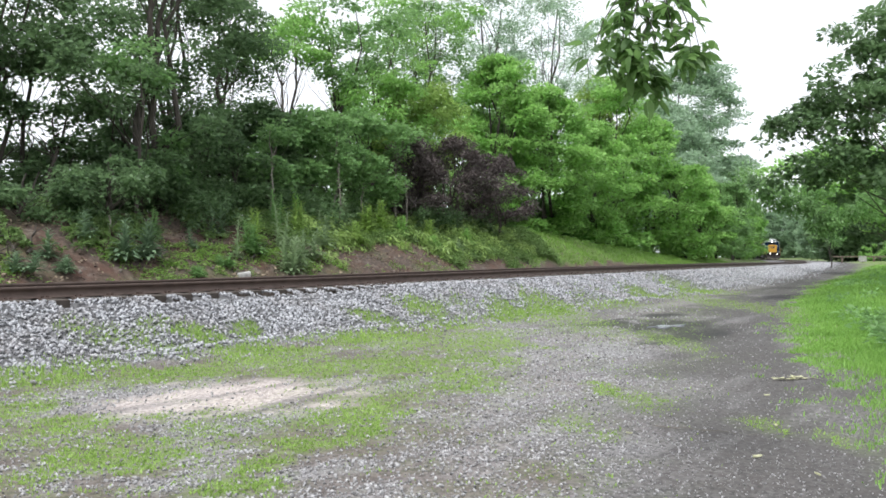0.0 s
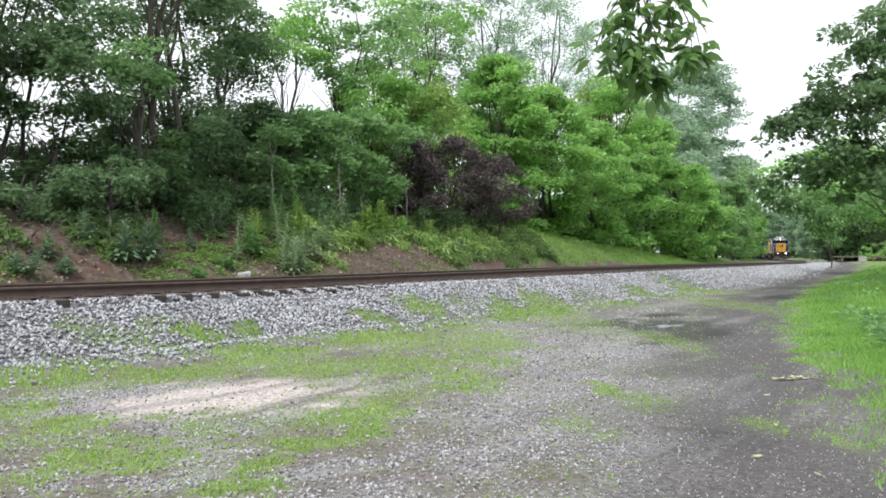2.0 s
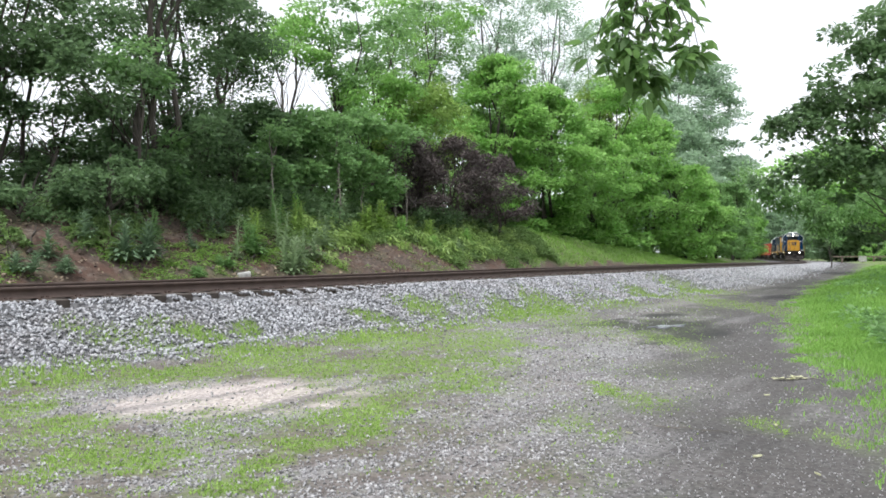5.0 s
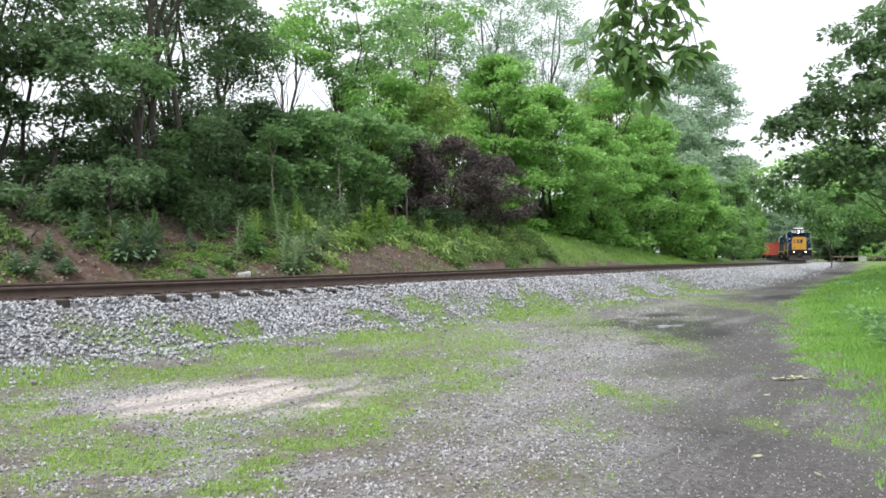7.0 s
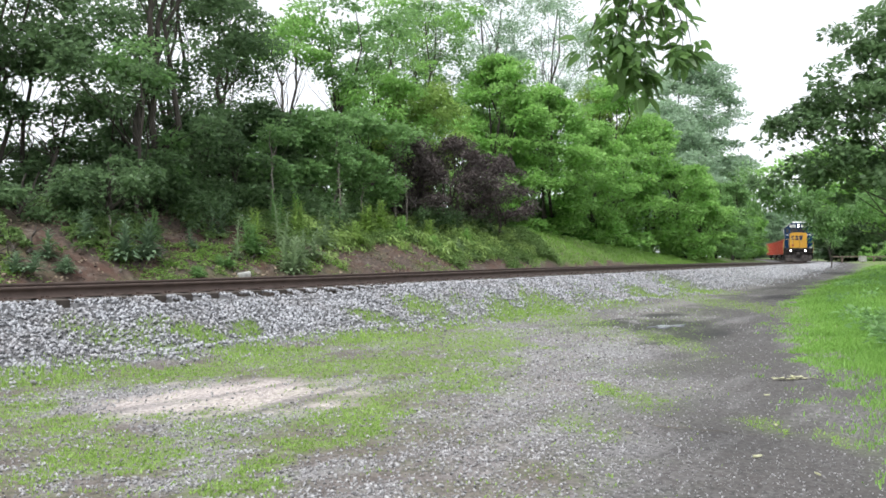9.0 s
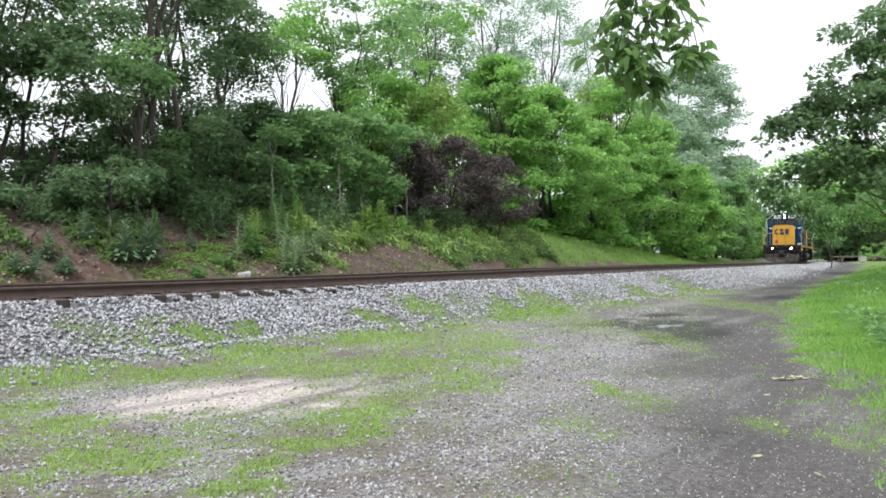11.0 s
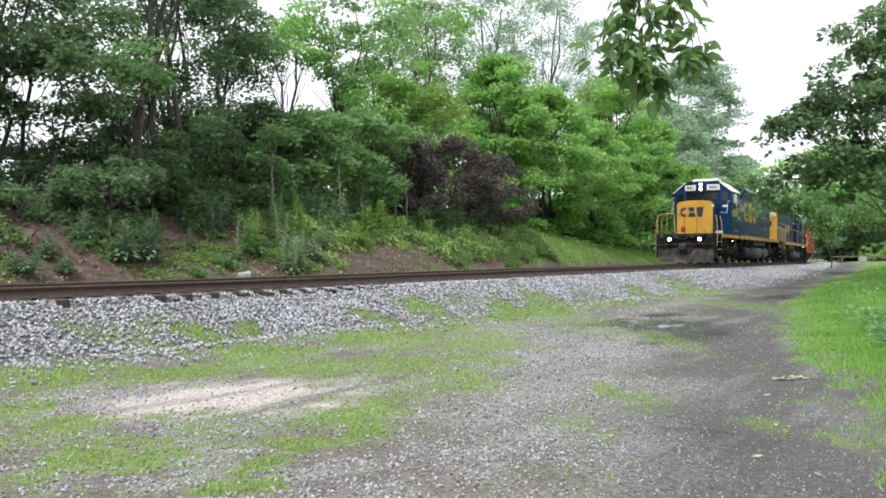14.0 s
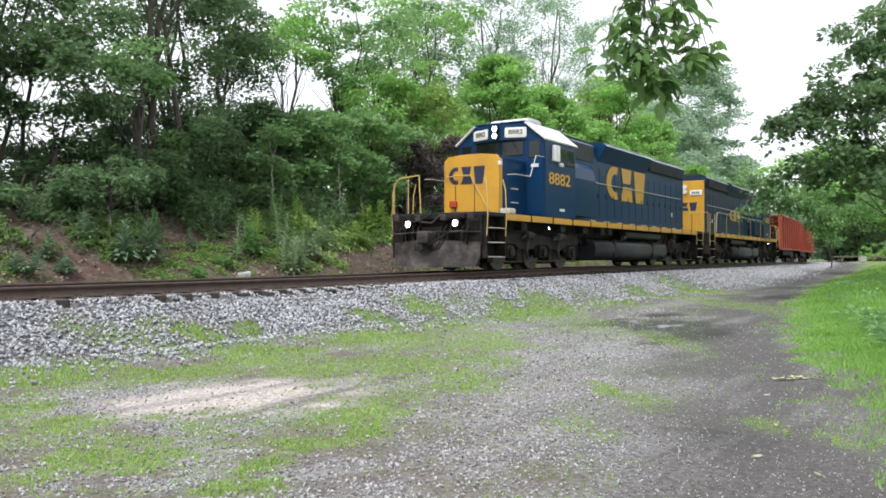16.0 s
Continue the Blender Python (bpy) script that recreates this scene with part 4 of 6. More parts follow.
def build_weeds():
    r = np.random.default_rng(33)
    n = 10500
    s, o = r.uniform(-17, 30, n), -r.uniform(2.7, 6.4, n)
    wild = 0.5 * fnoise(s, o * 0.6, 1.5, 51) + 0.5 * fnoise(s, o * 0.7, 0.5, 52) + 0.30 * (ramp(-o, 3.3, 4.9) - 0.5) + 0.09 * ramp(s, -1, 5) - 0.05 - 0.09 * (1 - ramp(s, -3.5, 0.5)) - 0.45 * ramp(s, 0.0, 1.2) * (1 - ramp(s, 6.0, 7)) * (1 - ramp(-o, 4.5, 5.2)) - 0.5 * ramp(s, 15, 20)
    keep = r.random(n) < ramp(wild, 0.44, 0.62)
    s, o = s[keep], o[keep]
    x, y = line(s, o)
    z = ground_z(x, y, (s, o))
    v, f = leaf_cloud(r, np.stack([x, y, z + 0.16], 1), r.uniform(0.08, 0.22, len(x)) * (0.55 + 0.45 * ramp(s, -4, 0)), 19, 0.13, 0.9, 0.25, 0.34)
    tagged(new("bank_weeds", quick_mesh("bank_weeds", v, f, 4, LEAF_WEED)), "tangled green weeds on the earth bank", "weeds", kind="stuff")
    # tall dark growth where the bank meets the shrubs
    n = 1500
    s, o = r.uniform(-15, 14, n), -r.uniform(5.3, 7.6, n)
    keep = r.random(n) < ramp(fnoise(s, o, 1.2, 53) - 0.25 * (1 - ramp(-o, 5.3, 6.2)) * ramp(s, -4, 0) - 0.14 * (1 - ramp(s, -6, -3)), 0.34, 0.56)
    s, o = s[keep], o[keep]
    x, y = line(s, o)
    v, f = leaf_cloud(r, np.stack([x, y, ground_z(x, y, (s, o)) + 0.1 + r.uniform(0.05, 0.85, len(x)) * ramp(s, -7.5, -3)], 1), r.uniform(0.15, 0.38, len(x)), 34, 0.13, 1.0, 0.2, 0.5)
    tagged(new("bank_brush", quick_mesh("bank_brush", v, f, 4, LEAF_DARK)), "dark leafy brush along the top of the bank", "brush", kind="stuff")
    # loose stones in the cut
    n = 520
    s, o = r.uniform(-16, 20, n), -r.uniform(2.6, 5.0, n)
    x, y = line(s, o)
    stones("bank_stones", x, y, ground_z(x, y, (s, o)), r.uniform(0.03, 0.13, n) * r.uniform(0.4, 1, n), BANK_STONE, 35, "loose stones and clods on the earth bank", "stones")
    n = 2600
    s, o = r.uniform(-17, 8, n), -r.uniform(2.7, 6.2, n)
    x, y = line(s, o)
    stones("bank_clods", x, y, ground_z(x, y, (s, o)), 0.015 + 0.06 * r.random(n) ** 3, BANK_CLOD, 36, "crumbled brown clods of earth on the bank", "clods")
    v, f = leaf_cloud(r, np.stack([x, y, ground_z(x, y, (s, o)) + 0.015], 1), np.full(n, 0.12), 2, 0.085, 0.08, 0.0, 0.5)
    tagged(new("leaf_litter", quick_mesh("leaf_litter", v, f, 4, LITTER)), "dry brown fallen leaves on the earth bank", "leaf litter", kind="stuff")
    # low herbs and grass on the lower bank
    n = 5200
    s, o = r.uniform(-15, 9, n), -r.uniform(2.5, 4.9, n)
    keep = r.random(n) < (1 - 0.8 * ramp(s, 0.5, 1.5)) * ramp(0.6 * fnoise(s, o, 1.0, 81) + 0.4 * fnoise(s, o, 0.3, 82), 0.45, 0.58)
    s, o = s[keep], o[keep]
    x, y = line(s, o)
    v, f = leaf_cloud(r, np.stack([x, y, ground_z(x, y, (s, o)) + 0.04], 1), r.uniform(0.05, 0.13, len(x)), 11, 0.085, 0.8, 0.1, 0.34)
    tagged(new("bank_herbs", quick_mesh("bank_herbs", v, f, 4, GRASS_BANK)), "low green herbs scattered over the bare bank", "herbs", kind="stuff")
    # trailing vines over the cut
    n = 3300
    s, o = r.uniform(0.5, 15.5, n), -r.uniform(3.1, 6.8, n)
    keep = r.random(n) < ramp(fnoise(s, o * 0.35, 0.8, 57) + 0.62 * (ramp(-o - 0.7 * (1 - ramp(s, 5.6, 6.6)), 3.7, 4.8) - 0.5), 0.47, 0.6)
    s, o = s[keep], o[keep]
    x, y = line(s, o)
    v, f = leaf_cloud(r, np.stack([x, y, ground_z(x, y, (s, o)) + r.uniform(0.05, 0.5, len(x)) * ramp(fnoise(s, o, 0.6, 59), 0.35, 0.65)], 1), r.uniform(0.12, 0.28, len(x)), 16, 0.25, 0.9, 0.95, 0.22)
    tagged(new("trailing_vines", quick_mesh("trailing_vines", v, f, 4, LEAF_VINE)), "trailing yellow-green vines hanging over the bank", "vines", kind="stuff")


def build_verge_weeds():
    r = np.random.default_rng(37)
    n = 900
    d = 7 * (60 / 7) ** r.random(n)
    x, y = r.uniform(0.3, 0.62, n) * d, d
    s, o = line_coords(x, y)
    keep = (o - lane_edge(s) > 1.2) & (r.random(n) < ramp(fnoise(x, y, 2.0, 71), 0.48, 0.62))
    x, y, s, o = x[keep], y[keep], s[keep], o[keep]
    v, f = leaf_cloud(r, np.stack([x, y, ground_z(x, y, (s, o)) + 0.14], 1), r.uniform(0.12, 0.3, len(x)), 26, 0.11, 0.8, 0.1, 0.45)
    tagged(new("verge_weeds", quick_mesh("verge_weeds", v, f, 4, LEAF_MID)), "leafy green weeds among the verge grass", "weeds", kind="stuff")


build_weeds()
build_verge_weeds()


# ---- things along the lane ----
def hanging_branch():
    """A leafy twig end that hangs into view close to the camera and sways."""
    rr, r = random.Random(5), np.random.default_rng(5)
    root = tagged(new("hanging_branch"), "hanging leafy branch with large green leaves", "branch")
    start = Vector((0.05, 0.0, 1.15))
    cs, rad = [], []
    # twig ends: x, depth, height, reach of the leaves, count of leaves
    for ex, ey, ez, reach, count in ((-0.11, 0.0, 0.62, 0.06, 12), (0.07, 0.05, 0.55, 0.05, 9), (0.15, -0.05, 0.62, 0.06, 10), (-0.11, 0.05, 0.47, 0.09, 34), (-0.08, -0.05, 0.35, 0.09, 36), (0.01, 0.0, 0.28, 0.11, 48),
                                     (0.03, 0.06, 0.22, 0.09, 30), (-0.28, 0.0, 0.42, 0.08, 13), (-0.19, 0.05, 0.32, 0.07, 13), (0.25, 0.0, 0.38, 0.08, 30), (0.31, 0.04, 0.42, 0.06, 18), (0.15, 0.0, 0.49, 0.04, 6),
                                     (0.18, -0.04, 0.34, 0.06, 12), (-0.02, 0.0, 0.42, 0.08, 16), (-0.16, 0.0, 0.55, 0.07, 10)):
        e = Vector((ex, ey, ez))
        path = wander(rr, start, e, 5, 0.04)
        rows = [[], []]
        tube(rows, path, [0.006, 0.005, 0.005, 0.004, 0.003, 0.002], 6)
        me = bpy.data.meshes.new("twig")
        me.from_pydata(rows[0], [], rows[1])
        me.materials.append(BARK)
        new("twig", me).parent = root
        cs += [tuple(e)] * int(count * 1.35) + [tuple(path[3])] * 4 + [tuple(path[4])] * 6 + [tuple(path[2])] * 2
        rad += [reach] * int(count * 1.35) + [0.05] * 12
    v, f = leaf_cloud(r, np.array(cs), np.array(rad), 1, 0.10, 0.9, 0.8, 0.45, True)
    ob = new("leaves", quick_mesh("leaves", v, f, 6, LEAF_NEAR))
    ob.parent = root
    return root


LEAF_NEAR = leafy("leaf_near", (0.035, 0.080, 0.035), (0.19, 0.33, 0.10), 0.5, 0.4)
BRANCH = hanging_branch()
BRANCH_AT = Vector((1.11, 4.5, 2.00))
BRANCH_SWAY = ((0, 5), (0.5, 10), (1, 10), (1.5, 8), (2, 8), (2.5, 12.5), (3, 18), (3.5, 17), (4, 11), (5, 3), (6, -4), (6.5, -3.5), (7, 0), (7.5, 4.5), (8, 3.5), (8.5, -3.5), (9, -13),
               (10, -8), (11, 1), (11.5, 3.5), (12, 2.5), (12.5, 2.5), (13, 6.5), (13.5, 9.5), (14, 10.5), (14.5, 11), (15, 15.5), (15.5, 21.5), (16, 25.5))
BRANCH_ROWS = [(t, pose(BRANCH_AT.x + k / 320, BRANCH_AT.y, BRANCH_AT.z - k / 1100, 0, -k * 0.12, 0)) for t, k in BRANCH_SWAY]


CONCRETE = worn("weathered_concrete", (0.46, 0.46, 0.44), (0.20, 0.19, 0.17), 0.9, 0, 9, 0.9, 40, 0.4)
WEATHERED_WOOD = worn("weathered_wood", (0.19, 0.15, 0.115), (0.10, 0.08, 0.065), 0.9, 0, 5, 0.7, 40, 0.4)
DEAD_LEAF = leafy("dead_leaf", (0.34, 0.35, 0.20), (0.62, 0.61, 0.42), 0.2)
LEAF_PALE = leafy("leaf_pale", (0.13, 0.20, 0.10), (0.30, 0.40, 0.22), 0.35)


def concrete_block(x, y):
    bm = box(bmesh.new(), -0.16, 0.16, -0.13, 0.13, -0.14, 0.20, 0.045)
    for v in bm.verts:
        v.co += Vector((noise.noise(v.co * 9), noise.noise(v.co * 9 + Vector((5, 0, 0))), noise.noise(v.co * 9 + Vector((0, 5, 0))))) * 0.06
    me = bpy.data.meshes.new("concrete_block")
    bm.to_mesh(me)
    me.materials.append(CONCRETE)
    ob = tagged(new("concrete_block", me), "broken pale concrete block behind the rail", "block")
    ob.matrix_basis = pose(x, y, float(ground_z(x, y)[0]) - 0.08, 4, -6, 20)


concrete_block(*(float(v) for v in line(-3.35, -3.6)))


def long_leaves(rr, stem, count, length, spread, base_up):
    """Broad long leaves round a stem: each a folded strip that rises and bends over."""
    v, f = [], []
    for k in range(count):
        t = (k + rr.random()) / count
        t *= t
        at = stem[0].lerp(stem[-1], t)
        a = k * 2.4 + rr.uniform(-0.4, 0.4)
        ln = length * (1 - 0.75 * t) * rr.uniform(0.75, 1.15)
        out, side = Vector((math.cos(a), math.sin(a), 0)), Vector((-math.sin(a), math.cos(a), 0))
        rise = base_up + rr.uniform(-0.2, 0.25) + 0.4 * t
        b = len(v)
        for i, w in enumerate((0.35, 0.9, 1.0, 0.7, 0.05)):
            q = i / 4
            c = at + out * (ln * q * spread) + Vector((0, 0, ln * (rise * q - 0.75 * q * q)))
            v += [c - side * (w * ln * 0.12), c - Vector((0, 0, 0.012)), c + side * (w * ln * 0.12)]
        for i in range(4):
            for j in (0, 1):
                f.append((b + 3 * i + j, b + 3 * i + j + 1, b + 3 * i + j + 4, b + 3 * i + j + 3))
    return v, f


def tall_weed(x, y, height, seed, label, material, wide=0.45, spikes=1):
    """A mullein-like weed: a rosette of long leaves and an upright leafy spike."""
    rr = random.Random(seed)
    root = tagged(new("weed_plant"), label, "weed", group="tall weeds on the bank")
    root.matrix_basis = pose(x, y, float(ground_z(x, y)[0]) - 0.03)
    for k in range(spikes):
        foot = Vector((rr.uniform(-0.2, 0.2), rr.uniform(-0.2, 0.2), 0)) * (spikes > 1)
        path = wander(rr, foot, foot + Vector((rr.uniform(-0.1, 0.1), rr.uniform(-0.1, 0.1), height * rr.uniform(0.8, 1))), 5, 0.02)
        rows = [[], []]
        tube(rows, path, [0.022, 0.02, 0.018, 0.018, 0.016, 0.006], 6)
        me = bpy.data.meshes.new("stem")
        me.from_pydata(rows[0], [], rows[1])
        me.materials.append(material)
        new("stem", me).parent = root
        v, f = long_leaves(rr, path, 60, wide * 1.05, 0.8, 0.9)
        me = bpy.data.meshes.new("leaves")
        me.from_pydata(v, [], f)
        me.materials.append(material)
        new("leaves", me).parent = root


LEAF_BLUE = leafy("leaf_blue_green", (0.075, 0.125, 0.075), (0.20, 0.30, 0.17), 0.25, 0.7)
BLUE_WEED, PALE_WEED, GREEN_WEED = "grey-green mullein with broad woolly leaves on bare earth", "tall pale woolly weed with drooping long leaves", "leafy upright green weed on the earth bank"
for i, (s, off, h, w, k, leaf, label) in enumerate((
        (-6.4, -4.14, 1.0, 0.52, 2, LEAF_BLUE, BLUE_WEED), (-5.8, -4.22, 0.95, 0.5, 2, LEAF_BLUE, BLUE_WEED), (-8.2, -4.34, 0.7, 0.36, 1, LEAF_BLUE, BLUE_WEED), (-8.0, -3.9, 0.35, 0.32, 2, LEAF_BLUE, BLUE_WEED),
        (-4.1, -4.7, 0.6, 0.26, 1, LEAF_BLUE, BLUE_WEED), (-3.0, -4.3, 1.15, 0.34, 1, LEAF_PALE, PALE_WEED), (-2.3, -4.4, 1.0, 0.45, 3, LEAF_MID, GREEN_WEED), (-1.9, -4.8, 1.1, 0.42, 2, LEAF_OLIVE, GREEN_WEED),
        (-1.9, -3.5, 1.05, 0.55, 2, LEAF_PALE, PALE_WEED), (-1.5, -3.7, 0.95, 0.5, 2, LEAF_PALE, PALE_WEED), (-1.1, -4.5, 1.3, 0.42, 2, LEAF_PALE, PALE_WEED), (-0.6, -4.0, 0.9, 0.5, 2, LEAF_PALE, PALE_WEED),
        (0.8, -4.7, 0.8, 0.5, 2, LEAF_PALE, PALE_WEED), (2.6, -4.9, 0.8, 0.5, 2, LEAF_OLIVE, GREEN_WEED), (4.1, -5.5, 1.2, 0.5, 3, LEAF_OLIVE, GREEN_WEED), (4.9, -5.6, 1.2, 0.5, 3, LEAF_OLIVE, GREEN_WEED),
        (1.6, -5.4, 0.9, 0.45, 2, LEAF_PALE, PALE_WEED), (0.2, -5.3, 1.2, 0.4, 2, LEAF_OLIVE, GREEN_WEED), (-2.7, -5.4, 1.0, 0.36, 2, LEAF_BLUE, BLUE_WEED), (-7.0, -4.9, 0.7, 0.35, 2, LEAF_BLUE, BLUE_WEED),
        (5.8, -5.2, 0.9, 0.45, 2, LEAF_BRIGHT, GREEN_WEED), (6.6, -4.6, 0.6, 0.4, 2, LEAF_BRIGHT, GREEN_WEED), (7.6, -5.3, 0.9, 0.45, 3, LEAF_OLIVE, GREEN_WEED), (8.4, -4.5, 0.6, 0.4, 2, LEAF_PALE, PALE_WEED),
        (9.6, -5.0, 0.8, 0.45, 2, LEAF_BRIGHT, GREEN_WEED), (3.2, -5.9, 1.3, 0.45, 3, LEAF_PALE, PALE_WEED), (1.0, -5.9, 1.3, 0.4, 3, LEAF_BRIGHT, GREEN_WEED), (-0.5, -5.4, 1.3, 0.4, 3, LEAF_MID, GREEN_WEED),
        (-9.0, -3.8, 0.5, 0.35, 2, LEAF_BLUE, BLUE_WEED), (-4.8, -3.6, 0.3, 0.3, 2, LEAF_MID, GREEN_WEED), (-3.6, -4.0, 0.35, 0.28, 2, LEAF_MID, GREEN_WEED), (-5.2, -5.2, 0.8, 0.3, 2, LEAF_MID, GREEN_WEED))):
    x, y = line(s, off)
    tall_weed(float(x), float(y), h, 400 + i, label, leaf, w, k)


def barrier():
    root = tagged(new("wooden_barrier"), "low weathered wooden barrier across the end of the lane", "barrier")
    root.matrix_basis = pose(52.5, 100, float(ground_z(52.5, 100)[0]), 0, 0, -4)
    for x in (-3.4, 0.4, 4.2):
        part("post", box(bmesh.new(), x - 0.10, x + 0.10, -0.10, 0.10, -0.3, 0.70, 0.015), WEATHERED_WOOD, root)
    part("beam", box(bmesh.new(), -4.6, 5.0, -0.18, -0.10, 0.56, 0.70, 0.015), WEATHERED_WOOD, root)


barrier()
box_root = tagged(new("utility_box"), "small white utility box on a post beside the barrier", "utility box")
box_root.matrix_basis = pose(50.6, 98.2, float(ground_z(50.6, 98.2)[0]), 0, 0, 15)
part("body", box(bmesh.new(), -0.40, 0.40, -0.22, 0.22, 0.10, 0.74, 0.03), CONCRETE, box_root, "white box body")
part("lid", box(bmesh.new(), -0.43, 0.43, -0.25, 0.25, 0.74, 0.80, 0.015), CONCRETE, box_root)
part("post", box(bmesh.new(), -0.06, 0.06, -0.06, 0.06, -0.25, 0.10), WEATHERED_WOOD, box_root)


def fallen_twig():
    """A fallen twig with withered pale leaves on the lane."""
    rr, r = random.Random(9), np.random.default_rng(9)
    root = tagged(new("fallen_twig"), "fallen twig with withered pale leaves on the lane", "twig")
    root.matrix_basis = pose(3.55, 8.28, float(ground_z(3.55, 8.28)[0]) + 0.012, 0, 0, 15)
    rows = [[], []]
    path = wander(rr, Vector((-0.16, 0, 0.01)), Vector((0.18, 0.02, 0.012)), 5, 0.01)
    tube(rows, path, [0.008, 0.007, 0.006, 0.005, 0.004, 0.003], 5)
    me = bpy.data.meshes.new("stem")
    me.from_pydata(rows[0], [], rows[1])
    me.materials.append(BARK)
    new("stem", me).parent = root
    v, f = leaf_cloud(r, np.array([tuple(p) for p in path]), np.full(6, 0.05), 7, 0.085, 0.25, 0.0, 0.5)
    v[:, 2] = 0.002 + np.maximum(v[:, 2], 0) * 0.35
    new("leaves", quick_mesh("leaves", v, f, 4, DEAD_LEAF)).parent = root


fallen_twig()


def fallen_leaf(x, y, length, turn, label):
    """A single curled leaf lying on the gravel."""
    v, f = [], []
    for i, w in enumerate((0.04, 0.8, 1.0, 0.75, 0.03)):
        u = (i / 4 - 0.5) * length
        z = 0.006 + 0.10 * length * abs(i / 4 - 0.5)
        v += [(u, -w * length * 0.24, z + 0.008), (u, 0, z), (u, w * length * 0.24, z + 0.012)]
    for i in range(4):
        for j in (0, 1):
            f.append((3 * i + j, 3 * i + j + 1, 3 * i + j + 4, 3 * i + j + 3))
    me = bpy.data.meshes.new("fallen_leaf")
    me.from_pydata(v, [], f)
    me.materials.append(DEAD_LEAF)
    ob = tagged(new("fallen_leaf", me), label, "leaf", group="fallen leaves on the lane")
    ob.matrix_basis = pose(x, y, float(ground_z(x, y)[0]) + 0.004, 0, 0, turn)


for x, y, length, turn in ((1.95, 5.06, 0.07, 20), (2.12, 4.62, 0.06, 100), (2.45, 6.0, 0.06, 60), (1.30, 5.7, 0.05, 140), (2.9, 7.3, 0.06, 10)):
    fallen_leaf(x, y, length, turn, "withered pale yellow leaf lying on the gravel lane")


def puddle():
    m, n, l, b = mat("puddle_painted_sky")
    # pale base colour adds to the sky reflection that the water should show
    b.inputs["Base Color"].default_value = (0.22, 0.23, 0.25, 1)
    b.inputs["Roughness"].default_value = 0.25
    bumped(n, l, b, tex_noise(n, l, 14, 3), 0.7, 0.05)
    bm = bmesh.new()
    ring = []
    for k in range(28):
        a = 2 * math.pi * k / 28
        w = 1 + 0.85 * noise.noise(Vector((math.cos(a) * 2.2, math.sin(a) * 2.2, 3)))
        ring.append((0.34 * w * w * math.cos(a), (0.15 + 0.06 * math.sin(5 * a)) * w * math.sin(a)))
    prism(bm, ring, -0.02, 0.0, "z")
    me = bpy.data.meshes.new("puddle")
    bm.to_mesh(me)
    me.materials.append(m)
    ob = tagged(new("puddle", me), "shallow puddle on the lane, sky reflection partly painted in its colour", "puddle", kind="structure")
    x, y = 3.98, 14.45
    ob.matrix_basis = pose(x, y, float(ground_z(x, y)[0]) + 0.022, 0, 0, 35)


puddle()


def bare_stem(name, label, category, pts, radius, material):
    """A dead stem or fallen branch with a few stubs."""
    rr = random.Random(len(name) + int(abs(pts[0][0]) * 100))
    base = Vector(pts[0])
    root = tagged(new(name), label, category)
    root.matrix_basis = pose(*base)
    path = []
    for a, b in zip(pts, pts[1:]):
        path += wander(rr, Vector(a) - base, Vector(b) - base, 3, 0.04)[(1 if path else 0):]
    n = len(path)
    rows = [[], []]
    tube(rows, path, [radius * (1 - 0.75 * i / (n - 1)) for i in range(n)], 6)
    me = bpy.data.meshes.new("stem")
    me.from_pydata(rows[0], [], rows[1])
    me.materials.append(material)
    new("stem", me).parent = root
    for i in range(1, n - 1):
        rows = [[], []]
        d = Vector((rr.uniform(-1, 1), rr.uniform(-1, 1), rr.uniform(0.1, 1))) * radius * 7
        tube(rows, [path[i], path[i] + d * 0.6, path[i] + d], [radius * 0.4, radius * 0.3, radius * 0.1], 5)
        me = bpy.data.meshes.new("stub")
        me.from_pydata(rows[0], [], rows[1])
        me.materials.append(material)
        new("stub", me).parent = root


def on_bank(s, off, up=0.0):
    x, y = line(s, off)
    return (float(x), float(y), float(ground_z(x, y)[0]) + up)


for s, off, h in ((-6.3, -5.1, 0.55), (2.7, -5.7, 2.4), (-0.2, -5.9, 2.2), (6.6, -5.8, 2.0)):
    a = on_bank(s, off, -0.1)
    bare_stem("dead_stem", "pale bare dead stem standing on the bank", "dead stem", (a, (a[0] + 0.08, a[1], a[2] + h * 0.5), (a[0] + 0.02, a[1] + 0.1, a[2] + h)), 0.035, BARK_PALE)
for s, off, s2, off2 in ((-9.6, -4.6, -8.3, -4.9), (-9.2, -4.9, -9.3, -4.1), (-8.9, -4.9, -8.9, -4.2), (-8.6, -4.4, -8.0, -5.2), (-9.8, -4.3, -8.9, -4.0), (-2.6, -4.2, -1.4, -4.5)):
    a, b = on_bank(s, off, 0.03), on_bank(s2, off2, 0.06)
    mid = tuple((p + q) / 2 + (0.10 if k == 2 else 0) for k, (p, q) in enumerate(zip(a, b)))
    bare_stem("fallen_branch", "dry fallen branch on the earth bank", "branch", (a, mid, b), 0.04, BARK)

lane_twig = [(1.55, 5.95), (1.85, 5.80), (2.2, 5.72)]
bare_stem("fallen_branch", "thin dry twig lying on the gravel lane", "branch", [(x, y, float(ground_z(x, y)[0]) + 0.012) for x, y in lane_twig], 0.004, BARK_PALE)


